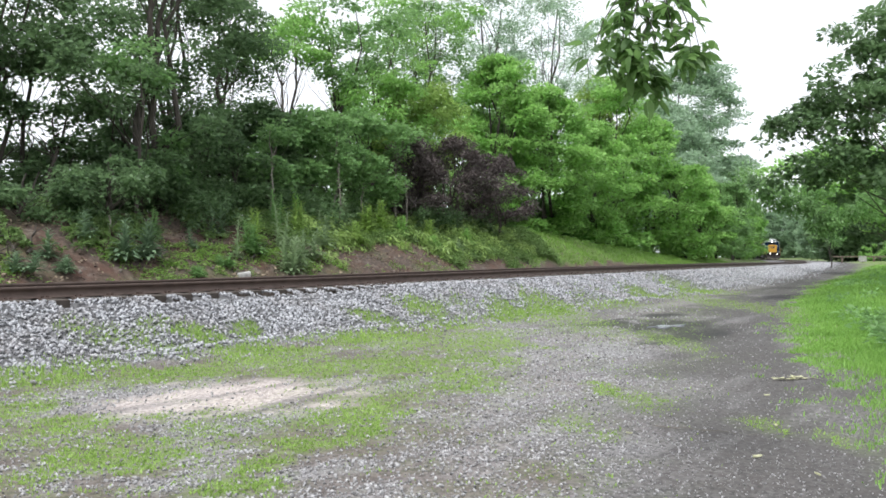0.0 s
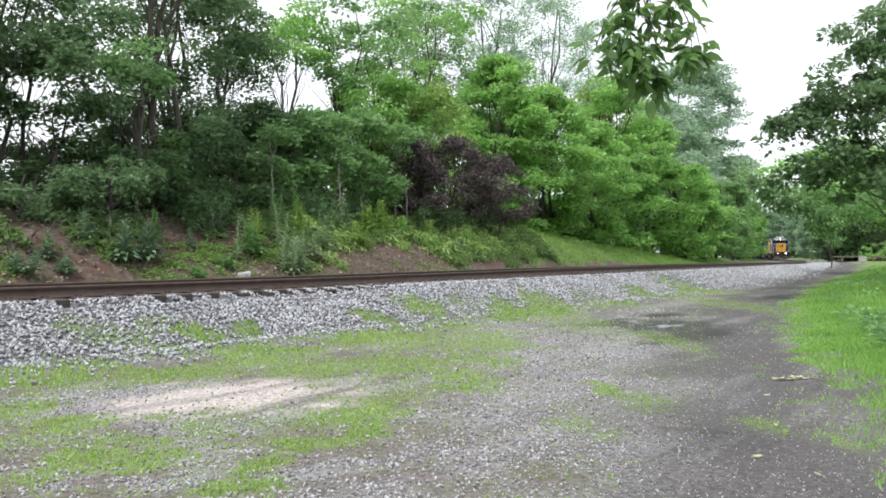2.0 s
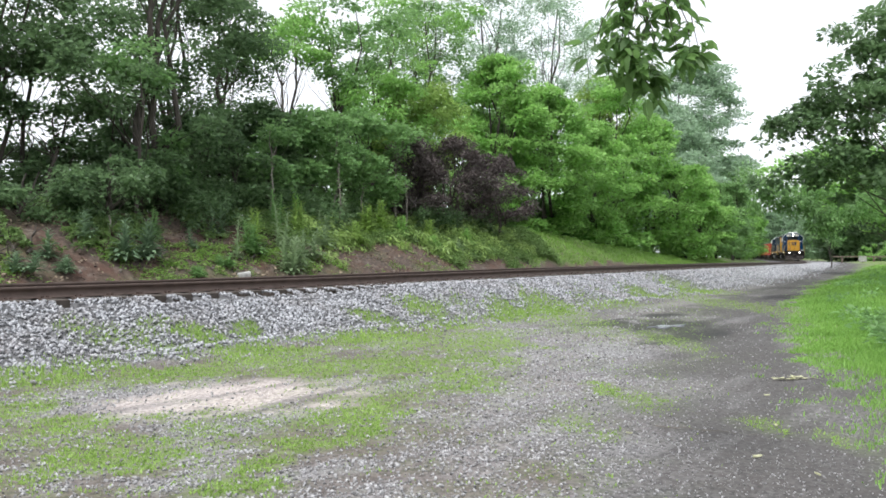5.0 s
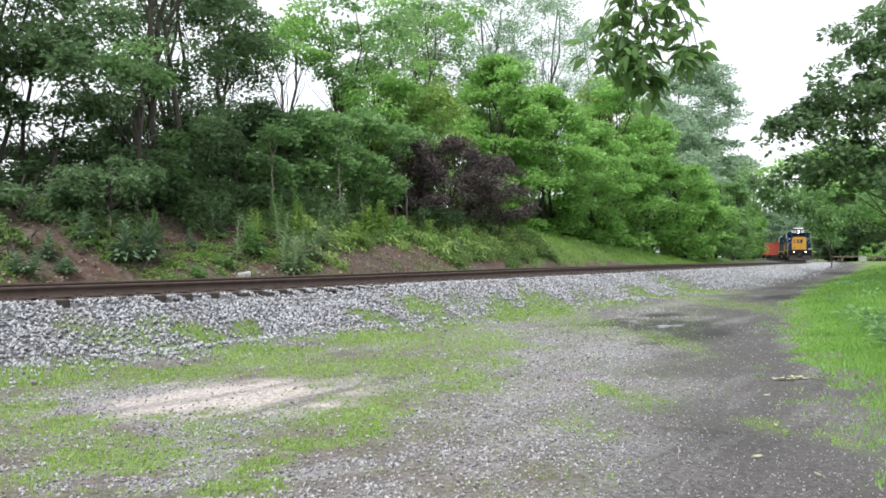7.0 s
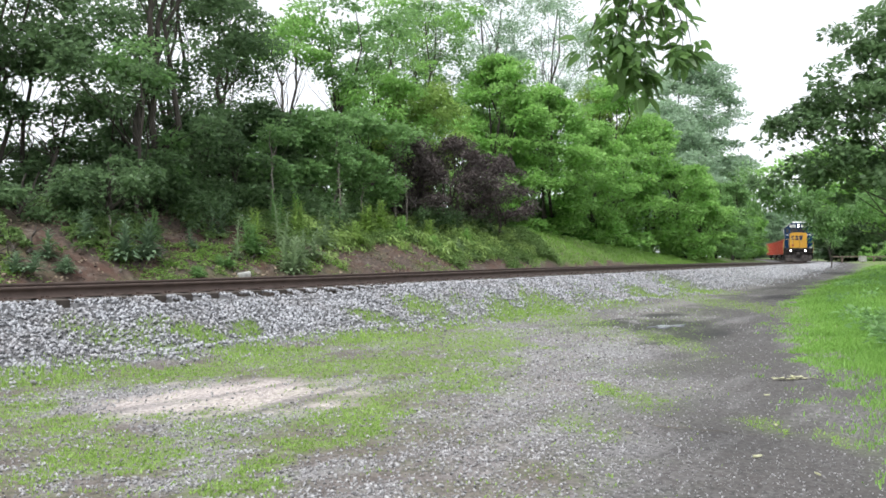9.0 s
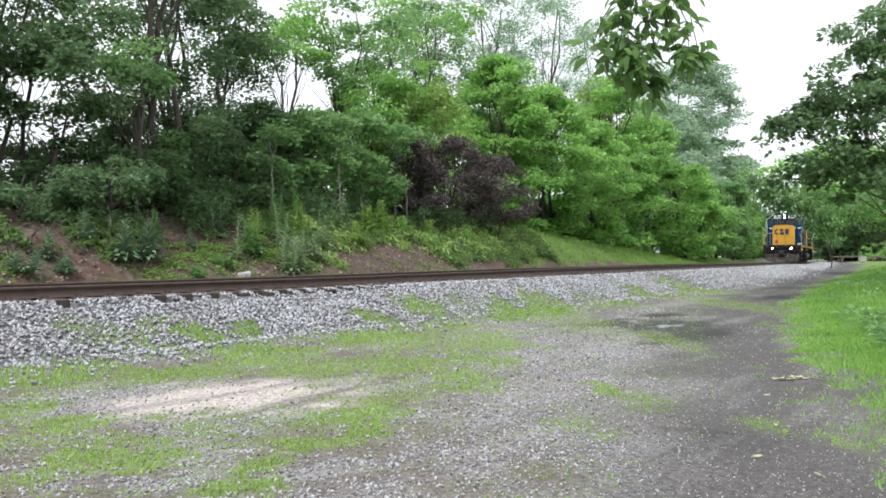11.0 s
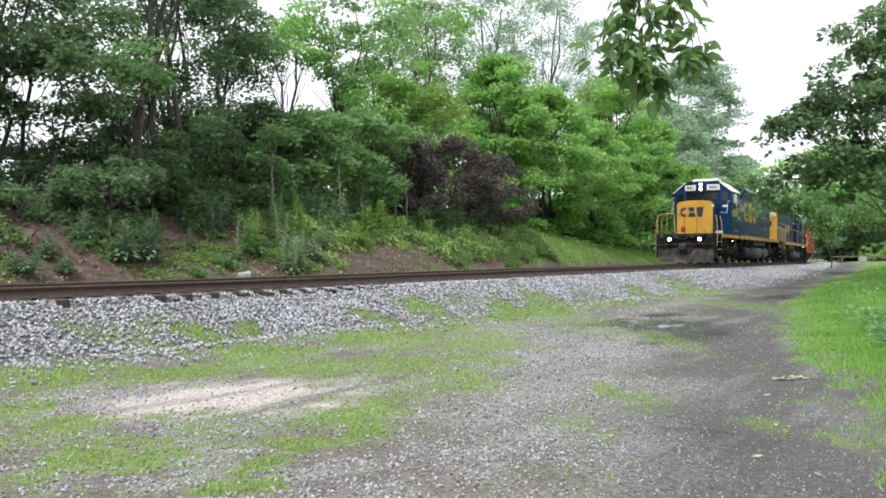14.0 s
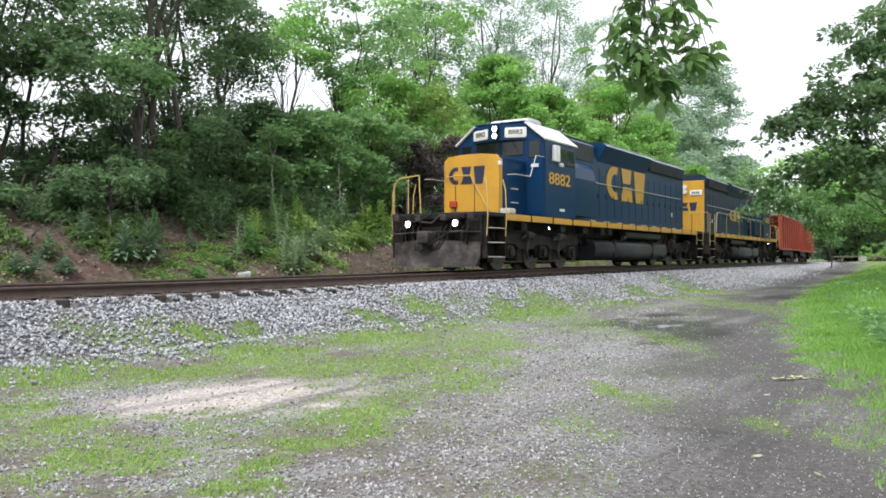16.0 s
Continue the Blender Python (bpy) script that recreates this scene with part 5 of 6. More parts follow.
# ---- the train ----
BLUE = worn("dark_blue_paint", (0.006, 0.037, 0.100), (0.014, 0.040, 0.080), 0.30, 0, 1.1, 0.6, 30, 0.03, 0.13)
BLUE_DUSTY = worn("dusty_blue_paint", (0.010, 0.030, 0.060), (0.026, 0.034, 0.042), 0.5, 0, 1.2, 0.7, 30, 0.05, 0.2)
BLUE_DARK = worn("sooty_blue_paint", (0.010, 0.016, 0.030), (0.022, 0.021, 0.020), 0.55, 0, 1.5, 0.7, 30, 0.1, 0.25)
YELLOW = worn("yellow_paint", (0.60, 0.315, 0.028), (0.40, 0.22, 0.045), 0.42, 0, 1.6, 0.5, 25, 0.05)
LOGO_BLUE = plain("logo_blue", (0.018, 0.025, 0.06), 0.5)
# pale paint; on roof slopes and hood edges it stands in for reflected sky
PALE = worn("pale_paint_sky_sheen", (0.72, 0.73, 0.74), (0.50, 0.50, 0.49), 0.35, 0, 2, 0.5, 20, 0.05)
WHITE = plain("white_paint", (0.78, 0.78, 0.76), 0.5)
BOARD = plain("number_board", (0.80, 0.82, 0.78), 0.4)
BLACK = plain("black_mark", (0.02, 0.02, 0.022), 0.6)
GRIME = worn("grimy_black_steel", (0.014, 0.013, 0.013), (0.042, 0.034, 0.029), 0.6, 0.0, 2.6, 0.8, 18, 0.3, 0.15)
TRUCK = worn("dusty_truck_steel", (0.017, 0.015, 0.014), (0.046, 0.038, 0.033), 0.7, 0.0, 2.5, 0.8, 18, 0.4, 0.15)
TANK = worn("black_tank", (0.020, 0.020, 0.023), (0.046, 0.044, 0.045), 0.42, 0.0, 1.2, 0.7, 12, 0.1, 0.3)
PLOW = worn("scuffed_plow_steel", (0.030, 0.026, 0.025), (0.105, 0.092, 0.086), 0.75, 0.0, 2.6, 0.9, 14, 0.3, 0.2)
GRILLE = worn("dark_grille", (0.030, 0.032, 0.036), (0.06, 0.055, 0.05), 0.7, 0.2, 4, 0.6, 60, 0.4)
WHEEL = worn("wheel_steel", (0.09, 0.075, 0.065), (0.04, 0.035, 0.03), 0.5, 0.6, 4, 0.7, 30, 0.2)
RED = worn("faded_red_paint", (0.40, 0.065, 0.035), (0.22, 0.055, 0.038), 0.6, 0, 1.4, 0.6, 20, 0.15)
GLASS = plain("dark_cab_glass", (0.012, 0.014, 0.016), 0.08)
LAMP = glowing("lit_lamp_lens", (1.0, 0.96, 0.88), 9.0)
MARKER = plain("red_marker_lens", (0.42, 0.05, 0.03), 0.3)
RAILING = worn("yellow_handrail", (0.52, 0.36, 0.12), (0.36, 0.28, 0.14), 0.5, 0, 4, 0.6, 30, 0.1)
PALE_RAIL = worn("pale_handrail", (0.52, 0.50, 0.44), (0.32, 0.30, 0.26), 0.5, 0, 4, 0.6, 30, 0.1)


def loft(bm, sections):
    """Skins a row of equal outlines, each a list of (x, y, z), and caps the ends."""
    rings = [[bm.verts.new(p) for p in sec] for sec in sections]
    n = len(rings[0])
    for a, b in zip(rings, rings[1:]):
        for i in range(n):
            bm.faces.new((a[i], a[(i + 1) % n], b[(i + 1) % n], b[i]))
    bm.faces.new(rings[0])
    bm.faces.new(list(reversed(rings[-1])))
    bmesh.ops.recalc_face_normals(bm, faces=bm.faces)
    return bm


def lettering(name, text, size, material, parent, m, depth=0.006, squeeze=1.0):
    cu = bpy.data.curves.new(name, "FONT")
    cu.body, cu.size, cu.extrude, cu.align_x, cu.align_y = text, size, depth, "CENTER", "CENTER"
    cu.offset = 0.012 * size
    tmp = bpy.data.objects.new("tmp", cu)
    scene.collection.objects.link(tmp)
    me = bpy.data.meshes.new_from_object(tmp.evaluated_get(bpy.context.evaluated_depsgraph_get()))
    bpy.data.objects.remove(tmp)
    me.transform(m @ Matrix.Diagonal((squeeze, 1, 1, 1)))
    me.materials.clear()
    me.materials.append(material)
    ob = new(name, me)
    ob.parent = parent
    return ob


def emblem(parent, material, m, w, h, t=0.006):
    """A plain emblem of three blocks beside a broad hook, w wide and h high, in the plane x, z of m."""
    for k in range(4):
        bm = bmesh.new()
        if k == 0:
            pts = []
            for i in range(13):
                a = radians(70 + 220 * i / 12)
                pts.append((-0.30 * w + 0.20 * w * math.cos(a), 0.5 * h * math.sin(a)))
            for i in range(12, -1, -1):
                a = radians(70 + 220 * i / 12)
                pts.append((-0.29 * w + 0.10 * w * math.cos(a), 0.27 * h * math.sin(a)))
            outer, inner = pts[:13], pts[13:][::-1]
            grid = [[bm.verts.new((u, d, v)) for u, v in row] for d in (-t, t) for row in (outer, inner)]
            for i in range(12):
                for p, q in ((0, 1), (1, 3), (3, 2), (2, 0)):
                    bm.faces.new((grid[p][i], grid[p][i + 1], grid[q][i + 1], grid[q][i]))
            for i in (0, 12):
                bm.faces.new((grid[0][i], grid[1][i], grid[3][i], grid[2][i]))
            bmesh.ops.recalc_face_normals(bm, faces=bm.faces)
        elif k == 1:
            prism(bm, [(-0.15 * w, 0.5 * h), (0.12 * w, 0.5 * h), (0.09 * w, 0.05 * h), (-0.10 * w, 0.05 * h)], -t, t, "y")
        elif k == 2:
            prism(bm, [(-0.09 * w, -0.05 * h), (0.12 * w, -0.05 * h), (0.15 * w, -0.5 * h), (-0.16 * w, -0.5 * h)], -t, t, "y")
        else:
            prism(bm, [(0.19 * w, 0.5 * h), (0.50 * w, 0.5 * h), (0.44 * w, -0.5 * h), (0.24 * w, -0.5 * h)], -t, t, "y")
        bmesh.ops.transform(bm, matrix=m, verts=bm.verts)
        part("emblem_block", bm, material, parent)


def wheelset(parent, x, r=0.508):
    bm = bmesh.new()
    rod(bm, (0, -0.95, 0), (0, 0.95, 0), 0.09, 10)
    ob = part("wheelset", bm, TRUCK, parent)
    ob.matrix_basis = pose(x, 0, r)
    for sg in (1, -1):
        bm = bmesh.new()
        rod(bm, (0, sg * 0.69, 0), (0, sg * 0.83, 0), r, 28)
        rod(bm, (0, sg * 0.655, 0), (0, sg * 0.69, 0), r + 0.026, 28)
        rod(bm, (0, sg * 0.83, 0), (0, sg * 0.86, 0), 0.16, 14)
        for k in range(6):
            a = k * math.pi / 3
            rod(bm, (0.3 * math.cos(a), sg * 0.828, 0.3 * math.sin(a)), (0.3 * math.cos(a), sg * 0.836, 0.3 * math.sin(a)), 0.045, 8)
        part("wheel", bm, WHEEL, ob)
    return ob


WHEELSETS = []


def diesel_truck(loco, cx):
    """A six-wheel truck: cast side frames with dropped middle, journal boxes, springs, brake gear."""
    tr = part("truck", box(bmesh.new(), cx - 0.6, cx + 0.6, -1.0, 1.0, 0.72, 1.05, 0.04), TRUCK, loco, "dusty black six-wheel truck")
    for sg in (1, -1):
        y0, y1 = sorted((sg * 1.02, sg * 1.20))
        bm = bmesh.new()
        prism(bm, [(cx - 2.75, 0.95), (cx - 2.6, 1.06), (cx - 1.5, 1.06), (cx - 1.1, 0.98), (cx + 1.1, 0.98), (cx + 1.5, 1.06), (cx + 2.6, 1.06), (cx + 2.75, 0.95),
                   (cx + 2.6, 0.74), (cx + 1.75, 0.74), (cx + 1.45, 0.60), (cx + 0.55, 0.60), (cx + 0.4, 0.72), (cx - 0.4, 0.72), (cx - 0.55, 0.60), (cx - 1.45, 0.60),
                   (cx - 1.75, 0.74), (cx - 2.6, 0.74)], y0, y1, "y")
        part("side_frame", bm, TRUCK, tr)
        for k in (-2.07, 0, 2.07):
            bm = box(bmesh.new(), cx + k - 0.2, cx + k + 0.2, *sorted((sg * 0.98, sg * 1.25)), 0.34, 0.70, 0.04)
            rod(bm, (cx + k, sg * 1.25, 0.5), (cx + k, sg * 1.33, 0.5), 0.13, 12)
            part("journal_box", bm, TRUCK, tr)
            bm = bmesh.new()
            for d in (-0.33, 0.33):
                for zz in range(4):
                    rod(bm, (cx + k + d, sg * 1.1, 0.52 + zz * 0.055), (cx + k + d, sg * 1.1, 0.55 + zz * 0.055), 0.075, 10)
            part("spring", bm, TRUCK, tr)
        for k in (-1.05, 1.05):
            bm = rod(bmesh.new(), (cx + k - 0.18, sg * 1.3, 0.98), (cx + k + 0.2, sg * 1.3, 0.98), 0.12, 12)
            rod(bm, (cx + k + 0.2, sg * 1.3, 0.98), (cx + k + 0.45, sg * 1.28, 0.86), 0.03, 6)
            part("brake_cylinder", bm, PLOW, tr)
        bm = bmesh.new()
        for k in (-1.05, 1.05):
            bar(bm, [(cx + k, sg * 1.27, 0.9), (cx + k + 0.08, sg * 1.27, 0.55), (cx + k - 0.1, sg * 1.22, 0.3)], 0.035)
        bar(bm, [(cx - 2.5, sg * 1.24, 0.24), (cx + 2.5, sg * 1.24, 0.24)], 0.02)
        part("brake_rigging", bm, PLOW, tr)
    for k in (-2.75, -1.05, 1.05, 2.75):
        part("brake_beam", box(bmesh.new(), cx + k - 0.16, cx + k + 0.16, -1.0, 1.0, 0.22, 0.62, 0.04), GRIME, tr)
    for k in (-2.07, 0, 2.07):
        part("traction_motor", box(bmesh.new(), cx + k + 0.1, cx + k + 0.95, -0.62, 0.62, 0.16, 0.86, 0.05), GRIME, tr)
        WHEELSETS.append(wheelset(tr, cx + k))
    return tr


def step_well(loco, x0, x1, sg):
    """Corner steps: side plates and three treads with pale edges."""
    well = part("step_well", box(bmesh.new(), x0, x1, *sorted((sg * 1.12, sg * 1.16)), 0.36, 1.52, 0.01), GRIME, loco)
    for x in (x0, x1):
        part("side_plate", box(bmesh.new(), x - 0.02, x + 0.02, *sorted((sg * 1.16, sg * 1.50)), 0.34, 1.50, 0.006), GRIME, well)
    for z in (0.38, 0.76, 1.14):
        part("tread", box(bmesh.new(), x0 + 0.02, x1 - 0.02, *sorted((sg * 1.17, sg * 1.5)), z - 0.03, z, 0.006), GRIME, well)
        part("tread_edge", box(bmesh.new(), x0 + 0.05, x1 - 0.05, *sorted((sg * 1.5, sg * 1.515)), z - 0.02, z + 0.005), PALE_RAIL, well, "pale painted step edge")


def locomotive(label, number, end_paint, tops, body=None):
    body = body or BLUE
    loco = tagged(new("locomotive"), label, "locomotive", group="train")
    # frame and deck
    part("underframe", box(bmesh.new(), -20.15, -0.15, -0.75, 0.75, 1.02, 1.45, 0.03), GRIME, loco)
    part("deck", box(bmesh.new(), -20.25, -0.05, -1.47, 1.47, 1.45, 1.545, 0.01), BLUE_DARK, loco)
    for sg in (1, -1):
        sill = part("side_sill", box(bmesh.new(), -19.05, -1.22, *sorted((sg * 1.47, sg * 1.535)), 1.36, 1.53, 0.008), YELLOW, loco, "yellow side sill")
        for k in range(12):
            x = -2.6 - k * 1.42
            part("sill_bracket", box(bmesh.new(), x - 0.03, x + 0.03, *sorted((sg * 1.5, sg * 1.545)), 1.34, 1.55), GRIME, sill)
        for k in range(9):
            x = -7.2 - k * 1.25
            part("reflector", box(bmesh.new(), x - 0.22, x + 0.22, *sorted((sg * 1.44, sg * 1.475)), 1.55, 1.58), PALE_RAIL, sill, "white reflective strip")
    # nose
    nose = part("nose", box(bmesh.new(), -3.55, -1.93, -0.87, 0.87, 1.545, 3.23, 0.06), body, loco, "low blue nose with a yellow front")
    bm = bmesh.new()
    prism(bm, [(-0.90, 1.55), (0.90, 1.55), (0.90, 3.12), (0.78, 3.25), (0.3, 3.30), (-0.3, 3.30), (-0.78, 3.25), (-0.90, 3.12)], -2.05, -1.84, "x")
    front = part("nose_front", bm, YELLOW, nose, "bright yellow nose front")
    part("nose_top", box(bmesh.new(), -3.5, -2.05, -0.55, 0.55, 3.23, 3.262, 0.015), YELLOW, nose)
    for y in (-0.52, 0.12):
        part("door_seam", box(bmesh.new(), -1.85, -1.834, y - 0.012, y + 0.012, 1.6, 2.42), BLACK, nose)
    part("marker_light", box(bmesh.new(), -1.86, -1.74, -0.68, -0.46, 1.78, 1.98, 0.03), MARKER, nose, "red marker light")
    bm = bar(bmesh.new(), [(-1.80, -0.85, 2.66), (-1.76, -0.8, 2.68), (-1.76, 0.02, 2.70), (-1.72, 0.62, 1.72), (-1.80, 0.66, 1.62)], 0.016)
    part("grab_rail", bm, RAILING, nose)
    part("class_light", box(bmesh.new(), -1.95, -1.82, 0.885, 0.965, 2.94, 3.06, 0.015), WHITE, nose)
    emblem(nose, LOGO_BLUE, Matrix.Translation((-1.836, -0.14, 2.70)) @ Matrix.Rotation(radians(90), 4, "Z"), 1.2, 0.50)
    # cab
    bm = bmesh.new()
    prof = [(-1.5, 1.545), (1.5, 1.545), (1.5, 3.82), (0.88, 4.33), (0.5, 4.40), (-0.5, 4.40), (-0.88, 4.33), (-1.5, 3.82)]
    prism(bm, prof, -5.75, -3.55, "x")
    bmesh.ops.bevel(bm, geom=[e for e in bm.edges], offset=0.025, segments=2, affect="EDGES")
    cab = part("cab", bm, body, loco, "dark blue cab")
    # slopes made pale: the sky's reflection is put into their colour
    for sg in (1, -1):
        bm = bmesh.new()
        prism(bm, [(sg * 1.54, 3.80), (sg * 1.56, 3.84), (sg * 0.88, 4.40), (sg * 0.86, 4.355)], -5.78, -3.47, "x")
        part("roof_slope", bm, PALE, cab, "sloping cab roof edge, pale with painted sky reflection")
    part("roof_top", box(bmesh.new(), -5.76, -3.5, -0.87, 0.87, 4.385, 4.43, 0.015), tops, cab)
    bm = bmesh.new()
    prism(bm, [(-4.95, 4.42), (-3.95, 4.42), (-4.0, 4.56), (-4.15, 4.61), (-4.8, 4.61), (-4.92, 4.55)], -0.62, 0.72, "y")
    bmesh.ops.bevel(bm, geom=[e for e in bm.edges], offset=0.04, segments=2, affect="EDGES")
    part("air_conditioner", bm, PALE, cab, "pale rounded air conditioner housing")
    # forehead with number boards and twin headlight
    bm = bmesh.new()
    prism(bm, [(-3.55, -0.95), (-3.30, -0.24), (-3.30, 0.24), (-3.55, 0.95)], 3.86, 4.34, "z")
    brow = part("brow", bm, body, cab)
    for sg in (1, -1):
        a, b = Vector((-3.30, sg * 0.24, 0)), Vector((-3.55, sg * 0.95, 0))
        mid, along = (a + b) / 2, (b - a).normalized()
        m = Matrix.Translation((mid.x, mid.y, 4.08)) @ Matrix.Rotation(math.atan2(along.y, along.x), 4, "Z")
        bm = box(bmesh.new(), -0.33, 0.33, -0.025, 0.025, -0.155, 0.155, 0.05)
        bmesh.ops.transform(bm, matrix=m, verts=bm.verts)
        board = part("number_board", bm, BOARD, brow, "white number board")
        if number:
            fm = m @ Matrix.Translation((0, -sg * 0.028, 0)) @ Matrix.Rotation(math.pi if sg < 0 else 0.0, 4, "Z") @ Matrix.Rotation(radians(90), 4, "X")
            lettering("number", number, 0.20, BLACK, brow, fm, 0.003, 1.1)
    for z in (4.20, 3.99):
        housing = part("headlight", rod(bmesh.new(), (-3.34, 0, z), (-3.20, 0, z), 0.115, 18), GRIME, brow)
        part("lens", rod(bmesh.new(), (-3.21, 0, z), (-3.185, 0, z), 0.076, 18), LAMP, housing, "lit white headlight")
    # windows
    for y0, y1 in ((-0.84, -0.06), (0.06, 0.80)):
        w = part("windshield", box(bmesh.new(), -3.56, -3.53, y0, y1, 3.40, 3.84, 0.02), GLASS, cab, "dark windshield")
        part("wiper", bar(bmesh.new(), [(-3.52, (y0 + y1) / 2, 3.83), (-3.515, (y0 + y1) / 2 + 0.2, 3.5)], 0.01), BLACK, w)
    for sg in (1, -1):
        door = part("cab_door", box(bmesh.new(), -3.56, -3.535, *sorted((sg * 0.93, sg * 1.40)), 1.62, 3.86, 0.01), BLUE, cab)
        part("door_window", box(bmesh.new(), -3.545, -3.52, *sorted((sg * 0.98, sg * 1.34)), 3.30, 3.80, 0.015), GLASS, door)
        for x0, x1 in ((-4.98, -4.38), (-5.62, -5.08)):
            win = part("side_window", box(bmesh.new(), x0, x1, *sorted((sg * 1.49, sg * 1.512)), 3.20, 3.68, 0.012), GLASS, cab, "dark side window")
            part("window_frame", box(bmesh.new(), x0 - 0.03, x1 + 0.03, *sorted((sg * 1.5, sg * 1.525)), 3.15, 3.195), BLUE_DARK, win)
        part("sunshade", box(bmesh.new(), -4.36, -4.0, *sorted((sg * 1.5, sg * 1.62)), 3.22, 3.70, 0.02), WHITE, cab, "white window wind deflector")
        part("armrest", box(bmesh.new(), -4.75, -4.5, *sorted((sg * 1.5, sg * 1.56)), 3.10, 3.22, 0.02), PALE, cab)
        if number:
            m = Matrix.Translation((-4.55, sg * 1.508, 2.69)) @ Matrix.Rotation(radians(90), 4, "X")
            if sg > 0:
                m = Matrix.Translation((-4.55, 1.508, 2.69)) @ Matrix.Rotation(math.pi, 4, "Z") @ Matrix.Rotation(radians(90), 4, "X")
            lettering("road_number", number, 0.50, YELLOW, cab, m, 0.006, 1.55)
        else:
            for k in range(4):
                part("number_bar", box(bmesh.new(), -5.2 + k * 0.36, -4.95 + k * 0.36, *sorted((sg * 1.5, sg * 1.512)), 2.52, 2.86), YELLOW, cab)
        for z in (1.92, 2.32):
            part("step_iron", box(bmesh.new(), -2.95, -2.6, *sorted((sg * 0.87, sg * 0.93)), z, z + 0.03), PALE_RAIL, nose)
        part("plate", box(bmesh.new(), -3.62, -3.5, *sorted((sg * 1.06, sg * 1.3)), 3.02, 3.12), PALE, cab)
        part("data_plate", box(bmesh.new(), -4.9, -4.55, *sorted((sg * 1.5, sg * 1.508)), 1.75, 1.83), PALE, cab)
        rail = bar(bmesh.new(), [(-1.5, sg * 1.36, 2.62), (-1.9, sg * 1.40, 2.66), (-2.75, sg * 1.42, 2.66), (-3.12, sg * 1.42, 3.30), (-3.6, sg * 1.46, 3.30)], 0.014)
        part("walkway_handrail", rail, PALE_RAIL, loco)
    # long hood
    def section(x, w, z_low, z_flare, w_top, z_top):
        return [(x, -w, z_low), (x, w, z_low), (x, w, z_flare), (x, w_top, z_top - 0.12), (x, w_top - 0.12, z_top), (x, -w_top + 0.12, z_top), (x, -w_top, z_top - 0.12), (x, -w, z_flare)]
    hood = part("long_hood", loft(bmesh.new(), [section(-5.75, 0.93, 1.545, 3.9, 0.90, 4.33), section(-8.9, 0.93, 1.545, 3.9, 0.90, 4.33)]), body, loco, "dark blue engine hood")
    part("intake_grille", box(bmesh.new(), -8.5, -5.95, -0.955, 0.955, 3.62, 4.2, 0.02), GRILLE, hood)
    part("hood_top", box(bmesh.new(), -8.85, -5.8, -0.8, 0.8, 4.33, 4.37, 0.01), GRILLE, hood)
    part("engine_hood", loft(bmesh.new(), [section(-8.9, 0.93, 1.545, 3.72, 1.26, 4.38), section(-13.9, 0.93, 1.545, 3.72, 1.26, 4.38)]), body, hood)
    part("radiator_hood", loft(bmesh.new(), [section(-13.9, 0.93, 1.545, 3.80, 1.05, 4.42), section(-18.86, 0.93, 1.545, 3.80, 1.05, 4.42)]), body, hood)
    for sg in (1, -1):
        g = part("radiator_grille", box(bmesh.new(), -18.5, -14.1, *sorted((sg * 0.95, sg * 1.07)), 3.84, 4.26, 0.02), GRILLE, hood, "dark radiator grille")
        for k in range(9):
            part("slat", box(bmesh.new(), -18.4, -14.2, *sorted((sg * 1.065, sg * 1.085)), 3.87 + 0.042 * k, 3.885 + 0.042 * k), BLUE_DARK, g)
        for k in range(14):
            x = -8.3 - k * 0.74
            d = part("hood_door", box(bmesh.new(), x - 0.70, x, *sorted((sg * 0.925, sg * 0.943)), 1.80, 3.52, 0.006), body, hood)
            part("latch", box(bmesh.new(), x - 0.64, x - 0.58, *sorted((sg * 0.94, sg * 0.965)), 2.45, 2.60), BLUE_DARK, d)
        part("hood_handrail", bar(bmesh.new(), [(-7.4, sg * 0.99, 2.95), (-18.4, sg * 0.99, 2.95)], 0.017), PALE_RAIL, hood)
        emblem(hood, YELLOW, Matrix.Translation((-11.75, sg * 0.95, 3.08 if number else 2.7)) @ (Matrix.Rotation(math.pi, 4, "Z") if sg > 0 else Matrix()), 4.1 if number else 2.6, 1.22 if number else 0.6, 0.008)
        # added pale strips paint the sky's glint on the hood's top corners
        for x0, x1, y in ((-13.85, -8.95, 1.275), (-18.8, -13.95, 1.075)):
            part("roof_edge", box(bmesh.new(), x0, x1, *sorted((sg * (y - 0.05), sg * y)), 4.245 if y > 1.2 else 4.285, 4.28 if y > 1.2 else 4.32, 0.006), PALE, hood, "pale strip painting the sky's glint along the hood roof")
        bm = bmesh.new()
        prism(bm, [(sg * 0.9, 1.7), (sg * 1.30, 1.7), (sg * 1.34, 2.9), (sg * 1.28, 3.25), (sg * 1.12, 3.42), (sg * 0.9, 3.5)], -7.75, -6.0, "x")
        part("blower_duct", bm, body, hood, "blue blower duct with rounded top")
        part("hood_lamp", box(bmesh.new(), -7.95, -7.8, *sorted((sg * 1.0, sg * 1.06)), 3.2, 3.36), WHITE, hood)
        part("notice_plate", box(bmesh.new(), -17.35, -17.2, *sorted((sg * 0.945, sg * 0.953)), 2.12, 2.3), WHITE, hood)
    for x in (-10.0, -12.4):
        part("brake_fan", rod(bmesh.new(), (x, 0, 4.36), (x, 0, 4.52), 0.62, 24), GRILLE, hood)
    for x in (-14.9, -16.4, -17.9):
        part("radiator_fan", rod(bmesh.new(), (x, 0, 4.40), (x, 0, 4.54), 0.64, 24), GRILLE, hood)
